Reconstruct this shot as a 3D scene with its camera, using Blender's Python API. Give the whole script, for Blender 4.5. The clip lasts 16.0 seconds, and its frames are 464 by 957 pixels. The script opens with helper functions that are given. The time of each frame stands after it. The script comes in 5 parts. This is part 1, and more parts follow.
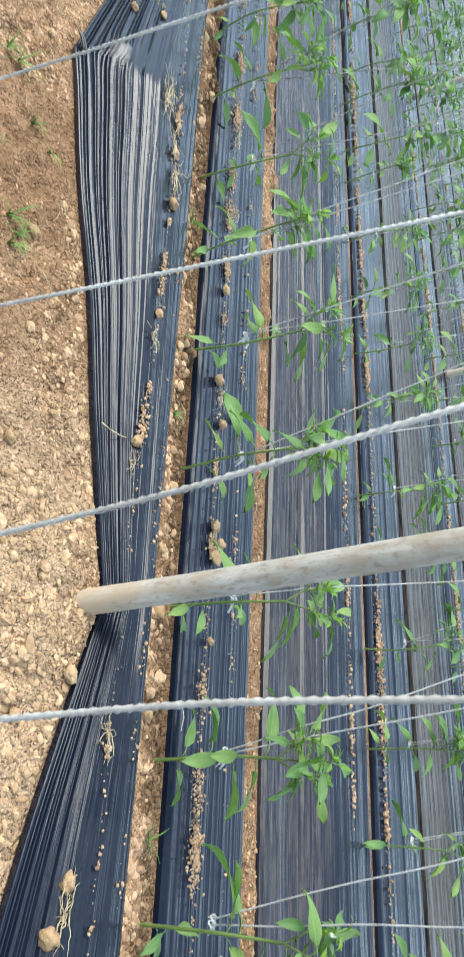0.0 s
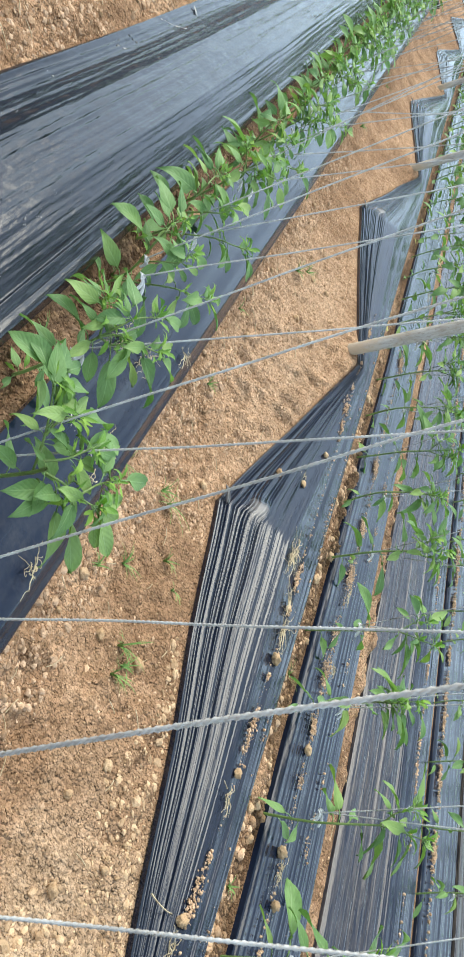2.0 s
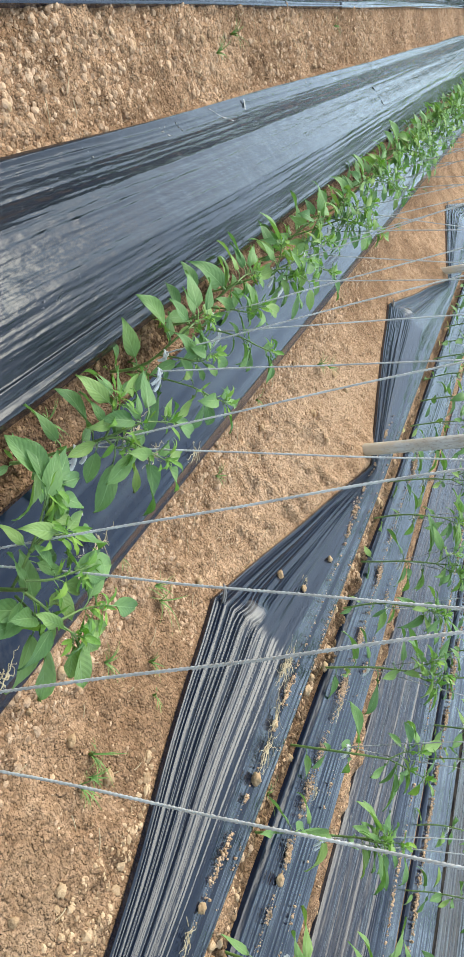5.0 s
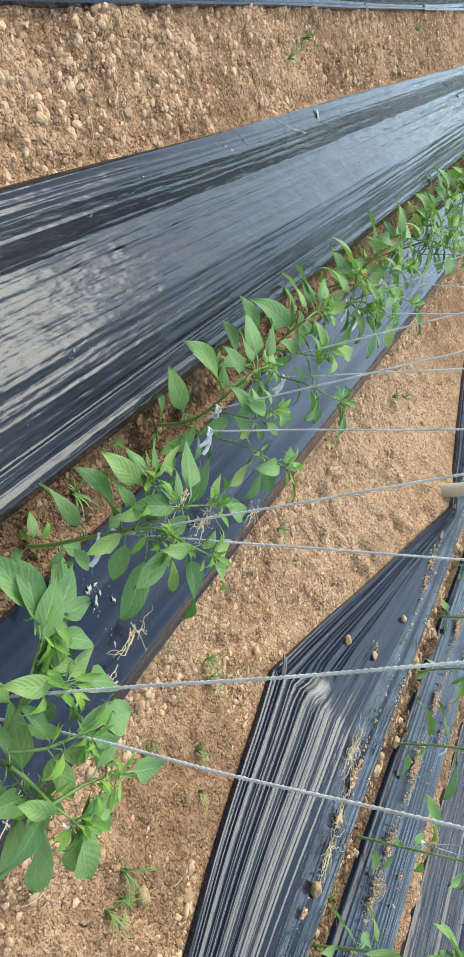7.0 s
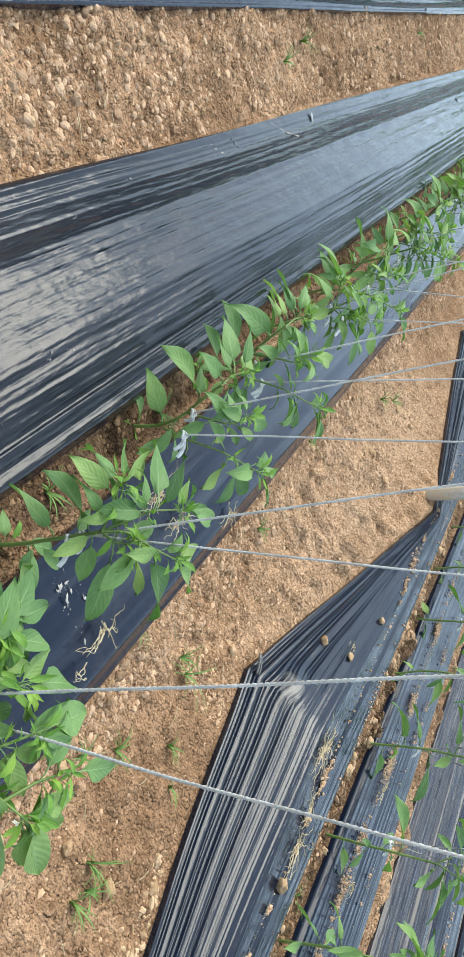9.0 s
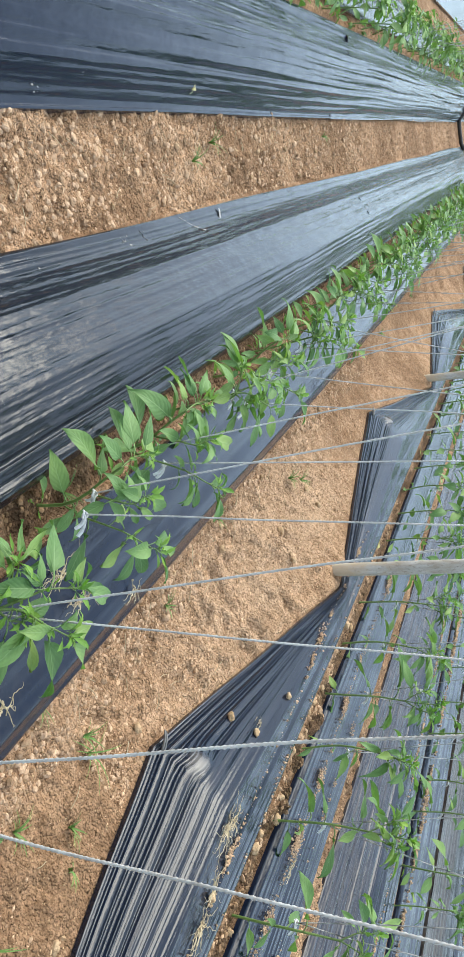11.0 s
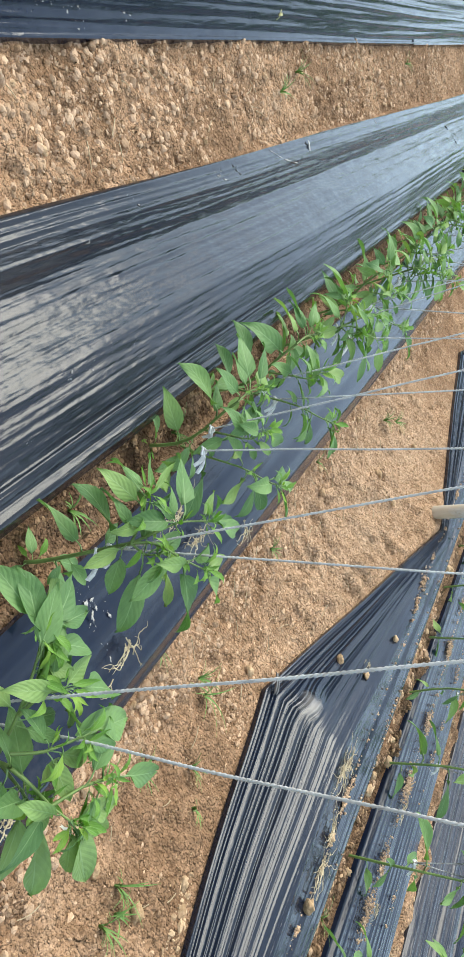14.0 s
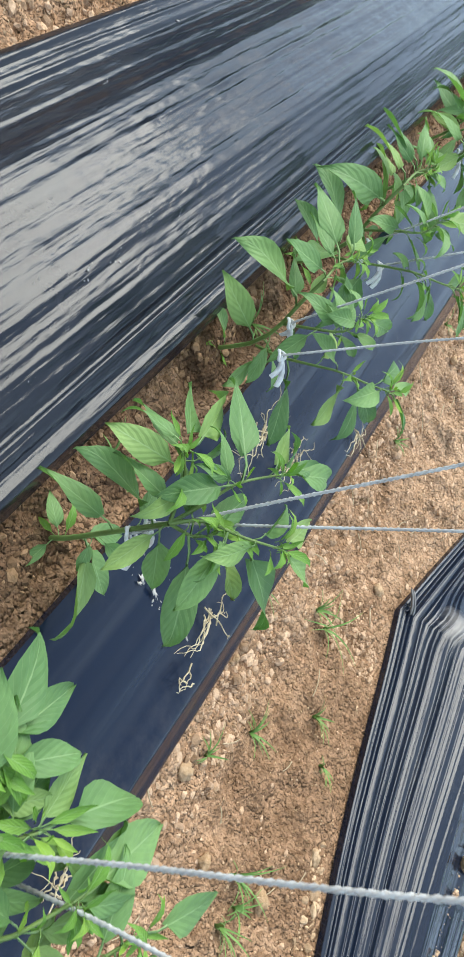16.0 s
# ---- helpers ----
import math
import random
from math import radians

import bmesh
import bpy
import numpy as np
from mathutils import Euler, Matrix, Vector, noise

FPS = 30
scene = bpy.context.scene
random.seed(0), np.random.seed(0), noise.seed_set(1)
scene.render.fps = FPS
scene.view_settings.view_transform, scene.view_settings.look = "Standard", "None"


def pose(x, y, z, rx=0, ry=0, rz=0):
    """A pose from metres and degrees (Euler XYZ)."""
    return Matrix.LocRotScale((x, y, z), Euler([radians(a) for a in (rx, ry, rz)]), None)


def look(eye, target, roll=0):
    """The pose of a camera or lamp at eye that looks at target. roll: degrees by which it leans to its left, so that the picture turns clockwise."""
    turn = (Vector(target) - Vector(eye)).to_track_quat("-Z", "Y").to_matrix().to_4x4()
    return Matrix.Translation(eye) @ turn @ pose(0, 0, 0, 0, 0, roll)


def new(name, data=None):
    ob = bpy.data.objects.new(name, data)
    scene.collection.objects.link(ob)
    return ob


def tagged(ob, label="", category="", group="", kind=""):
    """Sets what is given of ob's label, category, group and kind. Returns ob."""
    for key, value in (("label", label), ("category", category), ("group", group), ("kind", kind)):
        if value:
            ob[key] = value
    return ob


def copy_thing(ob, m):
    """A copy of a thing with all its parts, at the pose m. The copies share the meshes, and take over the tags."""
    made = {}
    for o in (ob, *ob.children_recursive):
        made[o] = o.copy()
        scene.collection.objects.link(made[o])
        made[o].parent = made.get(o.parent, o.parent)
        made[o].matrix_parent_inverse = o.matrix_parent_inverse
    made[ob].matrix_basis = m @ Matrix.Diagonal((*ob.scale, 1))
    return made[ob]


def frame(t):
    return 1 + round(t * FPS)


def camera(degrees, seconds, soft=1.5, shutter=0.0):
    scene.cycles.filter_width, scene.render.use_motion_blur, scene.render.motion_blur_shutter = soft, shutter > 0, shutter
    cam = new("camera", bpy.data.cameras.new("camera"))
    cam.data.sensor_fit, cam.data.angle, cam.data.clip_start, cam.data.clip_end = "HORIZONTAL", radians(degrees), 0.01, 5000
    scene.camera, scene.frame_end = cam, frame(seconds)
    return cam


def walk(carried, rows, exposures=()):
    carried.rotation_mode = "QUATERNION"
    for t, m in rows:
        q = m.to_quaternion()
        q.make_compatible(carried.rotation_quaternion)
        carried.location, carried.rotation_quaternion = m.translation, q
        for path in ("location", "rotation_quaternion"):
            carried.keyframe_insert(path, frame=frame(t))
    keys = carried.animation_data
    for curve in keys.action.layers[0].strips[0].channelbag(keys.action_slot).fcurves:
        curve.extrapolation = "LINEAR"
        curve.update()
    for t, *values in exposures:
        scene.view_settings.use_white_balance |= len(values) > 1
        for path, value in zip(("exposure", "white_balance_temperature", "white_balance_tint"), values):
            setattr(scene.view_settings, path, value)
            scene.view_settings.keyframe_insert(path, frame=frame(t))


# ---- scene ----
cam = camera(29.6, 16.0, 1.0, 0.15)
PATH = [
    (0, (0.0, 0.0, 1.38), (1.536, 1.014, 0.597), 78.2),
    (0.5, (-0.042, 0.028, 1.4), (1.339, 1.274, 0.665), 77.6),
    (1, (-0.083, 0.082, 1.395), (1.162, 1.484, 0.697), 79.8),
    (1.5, (-0.144, 0.127, 1.35), (0.96, 1.622, 0.61), 83.2),
    (2, (-0.168, 0.18, 1.338), (0.745, 1.779, 0.559), 81.1),
    (2.5, (-0.177, 0.19, 1.346), (0.661, 1.835, 0.576), 81.3),
    (3, (-0.181, 0.224, 1.355), (0.65, 1.875, 0.592), 82.6),
    (3.2, (-0.186, 0.24, 1.357), (0.64, 1.897, 0.6), 83.2),
    (5.3, (-0.205, 0.346, 1.268), (0.567, 2.018, 0.488), 85.9),
    (5.5, (-0.198, 0.361, 1.243), (0.559, 2.022, 0.425), 85.8),
    (6, (-0.179, 0.461, 1.203), (0.56, 2.093, 0.314), 85.6),
    (6.5, (-0.189, 0.584, 1.195), (0.54, 2.216, 0.298), 85.8),
    (7, (-0.199, 0.676, 1.189), (0.523, 2.307, 0.284), 86.1),
    (7.5, (-0.213, 0.658, 1.217), (0.512, 2.285, 0.307), 87.2),
    (8, (-0.218, 0.644, 1.242), (0.512, 2.272, 0.339), 87.7),
    (8.5, (-0.216, 0.664, 1.243), (0.526, 2.289, 0.343), 88.1),
    (9, (-0.218, 0.681, 1.245), (0.52, 2.308, 0.346), 88.0),
    (9.5, (-0.219, 0.681, 1.253), (0.513, 2.313, 0.36), 87.7),
    (10, (-0.231, 0.674, 1.297), (0.449, 2.354, 0.453), 86.4),
    (10.2, (-0.237, 0.666, 1.313), (0.415, 2.374, 0.501), 85.9),
    (12.3, (-0.243, 0.619, 1.325), (0.376, 2.395, 0.645), 86.6),
    (12.5, (-0.239, 0.62, 1.3), (0.377, 2.392, 0.604), 86.4),
    (13, (-0.23, 0.625, 1.263), (0.372, 2.361, 0.473), 85.7),
    (13.5, (-0.205, 0.65, 1.219), (0.408, 2.345, 0.352), 84.7),
    (14, (-0.202, 0.633, 1.21), (0.471, 2.294, 0.321), 85.3),
    (14.5, (-0.195, 0.648, 1.221), (0.502, 2.3, 0.333), 85.5),
    (15, (-0.176, 0.717, 1.197), (0.523, 2.369, 0.314), 85.2),
    (15.5, (-0.129, 0.883, 1.12), (0.642, 2.417, 0.094), 84.8),
    (16, (-0.11, 1.079, 1.066), (0.753, 2.451, -0.107), 85.3),
]
walk(cam, [(t, look(eye, target, roll)) for t, eye, target, roll in PATH], [(0, 1.56, 7850, 4), (1.0, 1.53, 8100, 4), (2.5, 1.52, 8100, 5), (7.0, 1.45, 7950, 4), (12.5, 1.48, 8050, 6), (15, 1.45, 7950, 4), (16, 1.50, 7700, 5)])

# ---- daylight ----
SUN_DIR = Vector((-0.45, 0.55, 0.71)).normalized()      # towards the sun
world = bpy.data.worlds.new("world")
scene.world = world
world.use_nodes = True
wn, wl = world.node_tree.nodes, world.node_tree.links
sky = wn.new("ShaderNodeTexSky")
sky.sky_type = "NISHITA"
sky.sun_disc = False
sky.sun_elevation = math.asin(SUN_DIR.z)
sky.sun_rotation = math.atan2(SUN_DIR.x, SUN_DIR.y)
sky.air_density, sky.dust_density, sky.ozone_density = 0.8, 0.25, 2.5
veil = wn.new("ShaderNodeMix")                         # thin even cloud over the blue
veil.data_type = "RGBA"
veil.inputs[0].default_value = 0.5
veil.inputs[7].default_value = (1.86, 2.3, 2.90, 1)
wl.new(sky.outputs["Color"], veil.inputs[6])
wl.new(veil.outputs[2], wn["Background"].inputs["Color"])
wn["Background"].inputs["Strength"].default_value = 0.23
sun = new("sun", bpy.data.lights.new("sun", "SUN"))
sun.data.energy, sun.data.angle, sun.data.color = 1.6, radians(43.0), (0.945, 0.985, 1.035)
sun.matrix_world = look(SUN_DIR * 30, (0, 0, 0))


# ---- materials ----
class Shader:
    """A Principled material with short helpers for its node tree."""

    def __init__(self, name, color=(0.5, 0.5, 0.5), rough=0.6, spec=0.5, metal=0.0):
        self.mat = bpy.data.materials.new(name)
        self.mat.use_nodes = True
        self.n, self.l = self.mat.node_tree.nodes, self.mat.node_tree.links
        self.b = self.n["Principled BSDF"]
        self.put(Base_Color=(*color, 1), Roughness=rough, Metallic=metal)
        self.b.inputs["Specular IOR Level"].default_value = spec

    def put(self, **kw):
        for k, v in kw.items():
            k = k.replace("_", " ")
            if isinstance(v, bpy.types.NodeSocket):
                self.l.new(v, self.b.inputs[k])
            else:
                self.b.inputs[k].default_value = v

    def coords(self, kind="Object", scale=(1, 1, 1), turn=0.0):
        tc, mp = self.n.new("ShaderNodeTexCoord"), self.n.new("ShaderNodeMapping")
        mp.inputs["Rotation"].default_value = (0, 0, turn)
        mp.inputs["Scale"].default_value = scale
        self.l.new(tc.outputs[kind], mp.inputs["Vector"])
        return mp.outputs["Vector"]

    def noise(self, vec, scale, detail=4.0, rough=0.55, out="Fac"):
        nd = self.n.new("ShaderNodeTexNoise")
        nd.inputs["Scale"].default_value, nd.inputs["Detail"].default_value, nd.inputs["Roughness"].default_value = scale, detail, rough
        self.l.new(vec, nd.inputs["Vector"])
        return nd.outputs[out]

    def voronoi(self, vec, scale, out="Distance"):
        nd = self.n.new("ShaderNodeTexVoronoi")
        nd.inputs["Scale"].default_value = scale
        self.l.new(vec, nd.inputs["Vector"])
        return nd.outputs[out]

    def ramp(self, fac, stops):
        nd = self.n.new("ShaderNodeValToRGB")
        els = nd.color_ramp.elements
        while len(els) < len(stops):
            els.new(0.5)
        for e, (p, c) in zip(els, stops):
            e.position, e.color = p, (*c, 1) if len(c) == 3 else c
        self.l.new(fac, nd.inputs["Fac"])
        return nd.outputs["Color"]

    def mix(self, fac, a, b, mode="MIX"):
        nd = self.n.new("ShaderNodeMix")
        nd.data_type, nd.blend_type = "RGBA", mode
        for sock, v in ((nd.inputs[0], fac), (nd.inputs[6], a), (nd.inputs[7], b)):
            if isinstance(v, bpy.types.NodeSocket):
                self.l.new(v, sock)
            else:
                sock.default_value = v if isinstance(v, float) else (*v, 1)
        return nd.outputs[2]

    def math(self, op, a, b=0.0):
        nd = self.n.new("ShaderNodeMath")
        nd.operation = op
        for sock, v in zip(nd.inputs, (a, b)):
            if isinstance(v, bpy.types.NodeSocket):
                self.l.new(v, sock)
            else:
                sock.default_value = v
        return nd.outputs[0]

    def bump(self, height, strength, distance, before=None):
        nd = self.n.new("ShaderNodeBump")
        nd.inputs["Strength"].default_value, nd.inputs["Distance"].default_value = strength, distance
        self.l.new(height, nd.inputs["Height"])
        if before is not None:
            self.l.new(before, nd.inputs["Normal"])
        self.l.new(nd.outputs["Normal"], self.b.inputs["Normal"])
        return nd.outputs["Normal"]

    def random(self):
        return self.n.new("ShaderNodeObjectInfo").outputs["Random"]

    def island(self):
        return self.n.new("ShaderNodeNewGeometry").outputs["Random Per Island"]


def soil_material():
    m = Shader("dry_soil", rough=0.95, spec=0.15)
    v = m.coords()
    big, mid, fine = m.noise(v, 1.7, 5), m.noise(v, 14, 5, 0.65), m.noise(v, 90, 4, 0.7)
    dry = m.ramp(mid, [(0.25, (0.275, 0.156, 0.087)), (0.5, (0.460, 0.276, 0.163)), (0.78, (0.600, 0.395, 0.255))])
    damp = m.ramp(mid, [(0.3, (0.225, 0.124, 0.068)), (0.75, (0.375, 0.222, 0.130))])
    col = m.mix(m.ramp(big, [(0.42, (1, 1, 1)), (0.62, (0, 0, 0))]), dry, damp)
    sx = m.n.new("ShaderNodeSeparateXYZ")
    m.l.new(v, sx.inputs[0])
    # dry heaped soil round the near stake
    fx = m.math("MULTIPLY", m.math("ABSOLUTE", m.math("SUBTRACT", sx.outputs[0], 1.40)), 3.6)
    fy = m.math("MULTIPLY", m.math("ABSOLUTE", m.math("SUBTRACT", sx.outputs[1], 0.55)), 0.75)
    heap = m.math("ADD", m.math("MAXIMUM", fx, fy), m.math("MULTIPLY", m.noise(v, 6, 4), 0.5))
    col = m.mix(m.ramp(heap, [(0.55, (0.92, 0.92, 0.92)), (1.15, (0, 0, 0))]), col, m.ramp(mid, [(0.3, (0.385, 0.258, 0.162)), (0.7, (0.545, 0.385, 0.255))]))
    # paler trodden soil further along
    tx = m.math("MULTIPLY", m.math("ABSOLUTE", m.math("SUBTRACT", sx.outputs[0], 1.22)), 2.2)
    ty = m.math("MULTIPLY", m.math("ABSOLUTE", m.math("SUBTRACT", sx.outputs[1], 4.1)), 0.5)
    trodden = m.math("ADD", m.math("MAXIMUM", tx, ty), m.math("MULTIPLY", m.noise(v, 5, 4), 0.6))
    col = m.mix(m.ramp(trodden, [(0.6, (0.75, 0.75, 0.75)), (1.1, (0, 0, 0))]), col, m.ramp(mid, [(0.3, (0.42, 0.262, 0.160)), (0.7, (0.605, 0.405, 0.265))]))
    for centre in (0.36, 1.912):     # damp soil in the planting slits, their shade put into the colour too
        off = m.math("ADD", m.math("ABSOLUTE", m.math("SUBTRACT", sx.outputs[0], centre)), m.math("MULTIPLY", mid, 0.03))
        wet_shade = m.math("MULTIPLY", m.ramp(off, [(0.055, (0.8, 0.8, 0.8)), (0.085, (0, 0, 0))]), m.ramp(m.noise(v, 5.5, 4), [(0.36, (0.4, 0.4, 0.4)), (0.54, (1, 1, 1))]))
        col = m.mix(wet_shade, col, (0.090, 0.050, 0.029))
    grit = m.ramp(m.voronoi(v, 95, "Color"), [(0.0, (0.66, 0.63, 0.59)), (0.5, (1.0, 1.0, 1.0)), (1.0, (1.32, 1.32, 1.33))])
    col = m.mix(1.0, col, grit, "MULTIPLY")
    m.put(Base_Color=col)
    n0 = m.bump(m.voronoi(v, 55), 0.85, -0.014)
    n1 = m.bump(m.voronoi(v, 120), 1.0, -0.009, n0)
    n2 = m.bump(m.voronoi(v, 260), 0.6, -0.003, n1)
    m.bump(fine, 0.7, 0.006, n2)
    return m.mat


def clod_material(name, lo, hi):
    m = Shader(name, rough=0.95, spec=0.12)
    v = m.coords()
    col = m.ramp(m.island(), [(0.0, lo), (0.6, hi), (1.0, tuple(min(1, c * 1.22) for c in hi))])
    col = m.mix(1.0, col, m.ramp(m.noise(v, 60, 4, 0.7), [(0.25, (0.770, 0.700, 0.576)), (0.8, (1.15, 1.15, 1.15))]), "MULTIPLY")
    m.put(Base_Color=col)
    m.bump(m.noise(v, 160, 4, 0.7), 0.7, 0.004)
    return m.mat


def lump_material():
    m = Shader("clod_of_soil", rough=0.95, spec=0.12)
    v = m.coords()
    col = m.ramp(m.random(), [(0.0, (0.46, 0.31, 0.19)), (1.0, (0.62, 0.44, 0.29))])
    col = m.mix(1.0, col, m.ramp(m.noise(v, 3, 4, 0.7), [(0.25, (0.749, 0.680, 0.559)), (0.8, (1.12, 1.12, 1.12))]), "MULTIPLY")
    m.put(Base_Color=col)
    m.bump(m.noise(v, 4.5, 6, 0.75), 0.6, 0.006)
    return m.mat


def film_material(name, streak, rough, dust, haze=0.0, haze_to=0.6, spec=0.36, tone=(0.0052, 0.0076, 0.0135), white=0.0):
    """Black plastic film; U runs across the sheet and V along it, in metres."""
    # tone: black, with some of the sky's blue reflection in the colour
    m = Shader(name, tone, rough, spec)
    uv = m.coords("UV", (1, 0.035, 1))
    uw = m.coords("UV", (1, 0.25, 1))
    ob = m.coords()
    a, b, c = m.noise(uv, 34, 2, 0.5), m.noise(uv, 150, 3, 0.6), m.noise(uw, 9, 4, 0.6)
    patch = m.noise(ob, 3.2, 5, 0.6)
    spots = m.noise(ob, 38, 5, 0.7)
    d = m.math("MULTIPLY", m.ramp(patch, [(0.42, (0, 0, 0)), (0.72, (1, 1, 1))]), m.ramp(spots, [(0.4, (0, 0, 0)), (0.75, (1, 1, 1))]))
    d = m.math("MULTIPLY", d, dust)
    thin = m.ramp(m.noise(uv, 23, 2), [(0.45, (0, 0, 0)), (0.75, (1, 1, 1))])
    d2 = m.math("ADD", d, m.math("MULTIPLY", thin, dust * 0.18))
    # haze: paler base colour in streaks, fading past haze_to across the sheet
    if haze:
        sx = m.n.new("ShaderNodeSeparateXYZ")
        m.l.new(m.coords("UV"), sx.inputs[0])
        band = m.ramp(m.math("ADD", sx.outputs[0], m.math("MULTIPLY", m.noise(uv, 12, 2), 0.12)), [(haze_to - 0.05, (1, 1, 1)), (haze_to + 0.12, (0.12, 0.12, 0.12))])
        veil = m.math("MULTIPLY", band, m.ramp(b, [(0.38, (haze * 0.15,) * 3), (0.62, (haze * 1.9,) * 3)]))
        d2 = m.math("ADD", d2, veil)
    if white:
        # film stretched white in the puff beside each peg
        sp = m.n.new("ShaderNodeSeparateXYZ")
        m.l.new(ob, sp.inputs[0])
        wx = m.math("MULTIPLY", m.math("ABSOLUTE", m.math("SUBTRACT", sp.outputs[0], 1.41)), 20.0)
        for yp in (2.69, 6.32, -0.88):
            wy = m.math("MULTIPLY", m.math("ABSOLUTE", m.math("SUBTRACT", sp.outputs[1], yp)), 10.0)
            away = m.math("ADD", m.math("POWER", m.math("ADD", m.math("MULTIPLY", wx, wx), m.math("MULTIPLY", wy, wy)), 0.5), m.math("MULTIPLY", m.noise(ob, 30, 4), 0.7))
            d2 = m.math("ADD", d2, m.ramp(away, [(0.45, (white,) * 3), (1.25, (0, 0, 0))]))
    m.put(Base_Color=m.mix(d2, tone, (0.36, 0.33, 0.30) if white else (0.33, 0.27, 0.21)))
    r = m.math("ADD", m.math("MULTIPLY", d2, 0.5), m.ramp(b, [(0.3, (rough * 0.75,) * 3), (0.7, (rough * 1.5,) * 3)]))
    m.put(Roughness=r)
    n1 = m.bump(a, streak * 0.7, 0.010)
    n2 = m.bump(b, streak * 0.3, 0.0022, n1)
    n3 = m.bump(c, streak * 0.8, 0.012, n2)
    # smudges where the film clings to damp soil, and slanting stretch marks
    slant = m.noise(m.coords("UV", (1, 0.14, 1), 0.22), 42, 3, 0.6)
    smudge = m.math("MULTIPLY", m.ramp(m.noise(ob, 7, 3), [(0.42, (0, 0, 0)), (0.62, (1, 1, 1))]), m.noise(m.coords("UV", (1, 0.45, 1), 0.3), 55, 3, 0.6))
    n4 = m.bump(slant, streak * 0.42, 0.0045, n3)
    m.bump(smudge, streak * 0.30, 0.004, n4)
    return m.mat


def leaf_material(name, lo, hi):
    m = Shader(name, rough=0.55, spec=0.28)
    uv = m.coords("UV")
    sep = m.n.new("ShaderNodeSeparateXYZ")
    m.l.new(uv, sep.inputs[0])
    u = m.math("ABSOLUTE", m.math("SUBTRACT", sep.outputs[0], 0.5))
    rib = m.math("LESS_THAN", u, 0.022)
    lat = m.math("FRACT", m.math("SUBTRACT", m.math("MULTIPLY", sep.outputs[1], 8.0), m.math("MULTIPLY", u, 5.0)))
    vein = m.math("MAXIMUM", rib, m.math("LESS_THAN", lat, 0.07))
    both = m.math("FRACT", m.math("ADD", m.random(), m.island()))
    col = m.ramp(both, [(0.0, lo), (0.65, hi), (1.0, (hi[0] * 1.35, hi[1] * 1.12, hi[2] * 0.95))])
    col = m.mix(1.0, col, m.ramp(m.noise(uv, 5, 4), [(0.3, (0.84, 0.86, 0.84)), (0.7, (1.1, 1.08, 1.06))]), "MULTIPLY")
    col = m.mix(m.math("ADD", m.math("MULTIPLY", vein, 0.17), m.math("MULTIPLY", rib, 0.28)), col, (0.29, 0.42, 0.20))
    m.put(Base_Color=col)
    puff = m.math("ADD", m.math("MULTIPLY", m.math("ABSOLUTE", m.math("SUBTRACT", lat, 0.5)), -1.0), m.math("MULTIPLY", vein, -0.4))
    m.bump(puff, 0.18, 0.006)
    tr, mx = m.n.new("ShaderNodeBsdfTranslucent"), m.n.new("ShaderNodeMixShader")
    m.l.new(m.mix(1.0, col, (1.35, 1.75, 0.75), "MULTIPLY"), tr.inputs["Color"])
    mx.inputs[0].default_value = 0.22
    m.l.new(m.b.outputs[0], mx.inputs[1])
    m.l.new(tr.outputs[0], mx.inputs[2])
    m.l.new(mx.outputs[0], m.n["Material Output"].inputs["Surface"])
    return m.mat


def grained(name, lo, hi, rough, spec, scale, stretch=(1, 1, 1), bump=0.3, depth=0.003, metal=0.0):
    m = Shader(name, rough=rough, spec=spec, metal=metal)
    v = m.coords("Object", stretch)
    n = m.noise(v, scale, 6, 0.65)
    col = m.ramp(n, [(0.3, lo), (0.7, hi)])
    col = m.mix(1.0, col, m.ramp(m.noise(v, scale * 0.13, 3), [(0.35, (0.78, 0.76, 0.74)), (0.65, (1.1, 1.1, 1.1))]), "MULTIPLY")
    m.put(Base_Color=col)
    m.bump(n, bump, depth)
    return m.mat


def stake_material():
    """Sun-bleached grey wood, mottled, scratched along its length and muddy at the foot."""
    m = Shader("weathered_grey_stake", rough=0.75, spec=0.3)
    v, w = m.coords("Object", (1, 1, 0.10)), m.coords("Object", (1, 1, 0.45))
    grain, blot, speck = m.noise(v, 70, 5, 0.7), m.noise(w, 16, 5, 0.65), m.noise(w, 95, 3, 0.6)
    col = m.ramp(grain, [(0.3, (0.345, 0.322, 0.29)), (0.7, (0.565, 0.545, 0.51))])
    col = m.mix(m.ramp(blot, [(0.42, (0, 0, 0)), (0.62, (0.85, 0.85, 0.85))]), col, (0.33, 0.27, 0.205))
    col = m.mix(m.ramp(speck, [(0.54, (0, 0, 0)), (0.66, (0.7, 0.7, 0.7))]), col, (0.22, 0.19, 0.16))
    sep = m.n.new("ShaderNodeSeparateXYZ")
    m.l.new(m.coords(), sep.inputs[0])
    mud = m.math("SUBTRACT", m.math("MULTIPLY", blot, 1.1), m.math("MULTIPLY", sep.outputs[2], 1.6))
    col = m.mix(m.ramp(mud, [(0.12, (0, 0, 0)), (0.45, (0.8, 0.8, 0.8))]), col, (0.52, 0.40, 0.28))
    m.put(Base_Color=col)
    m.bump(grain, 0.6, 0.002)
    return m.mat


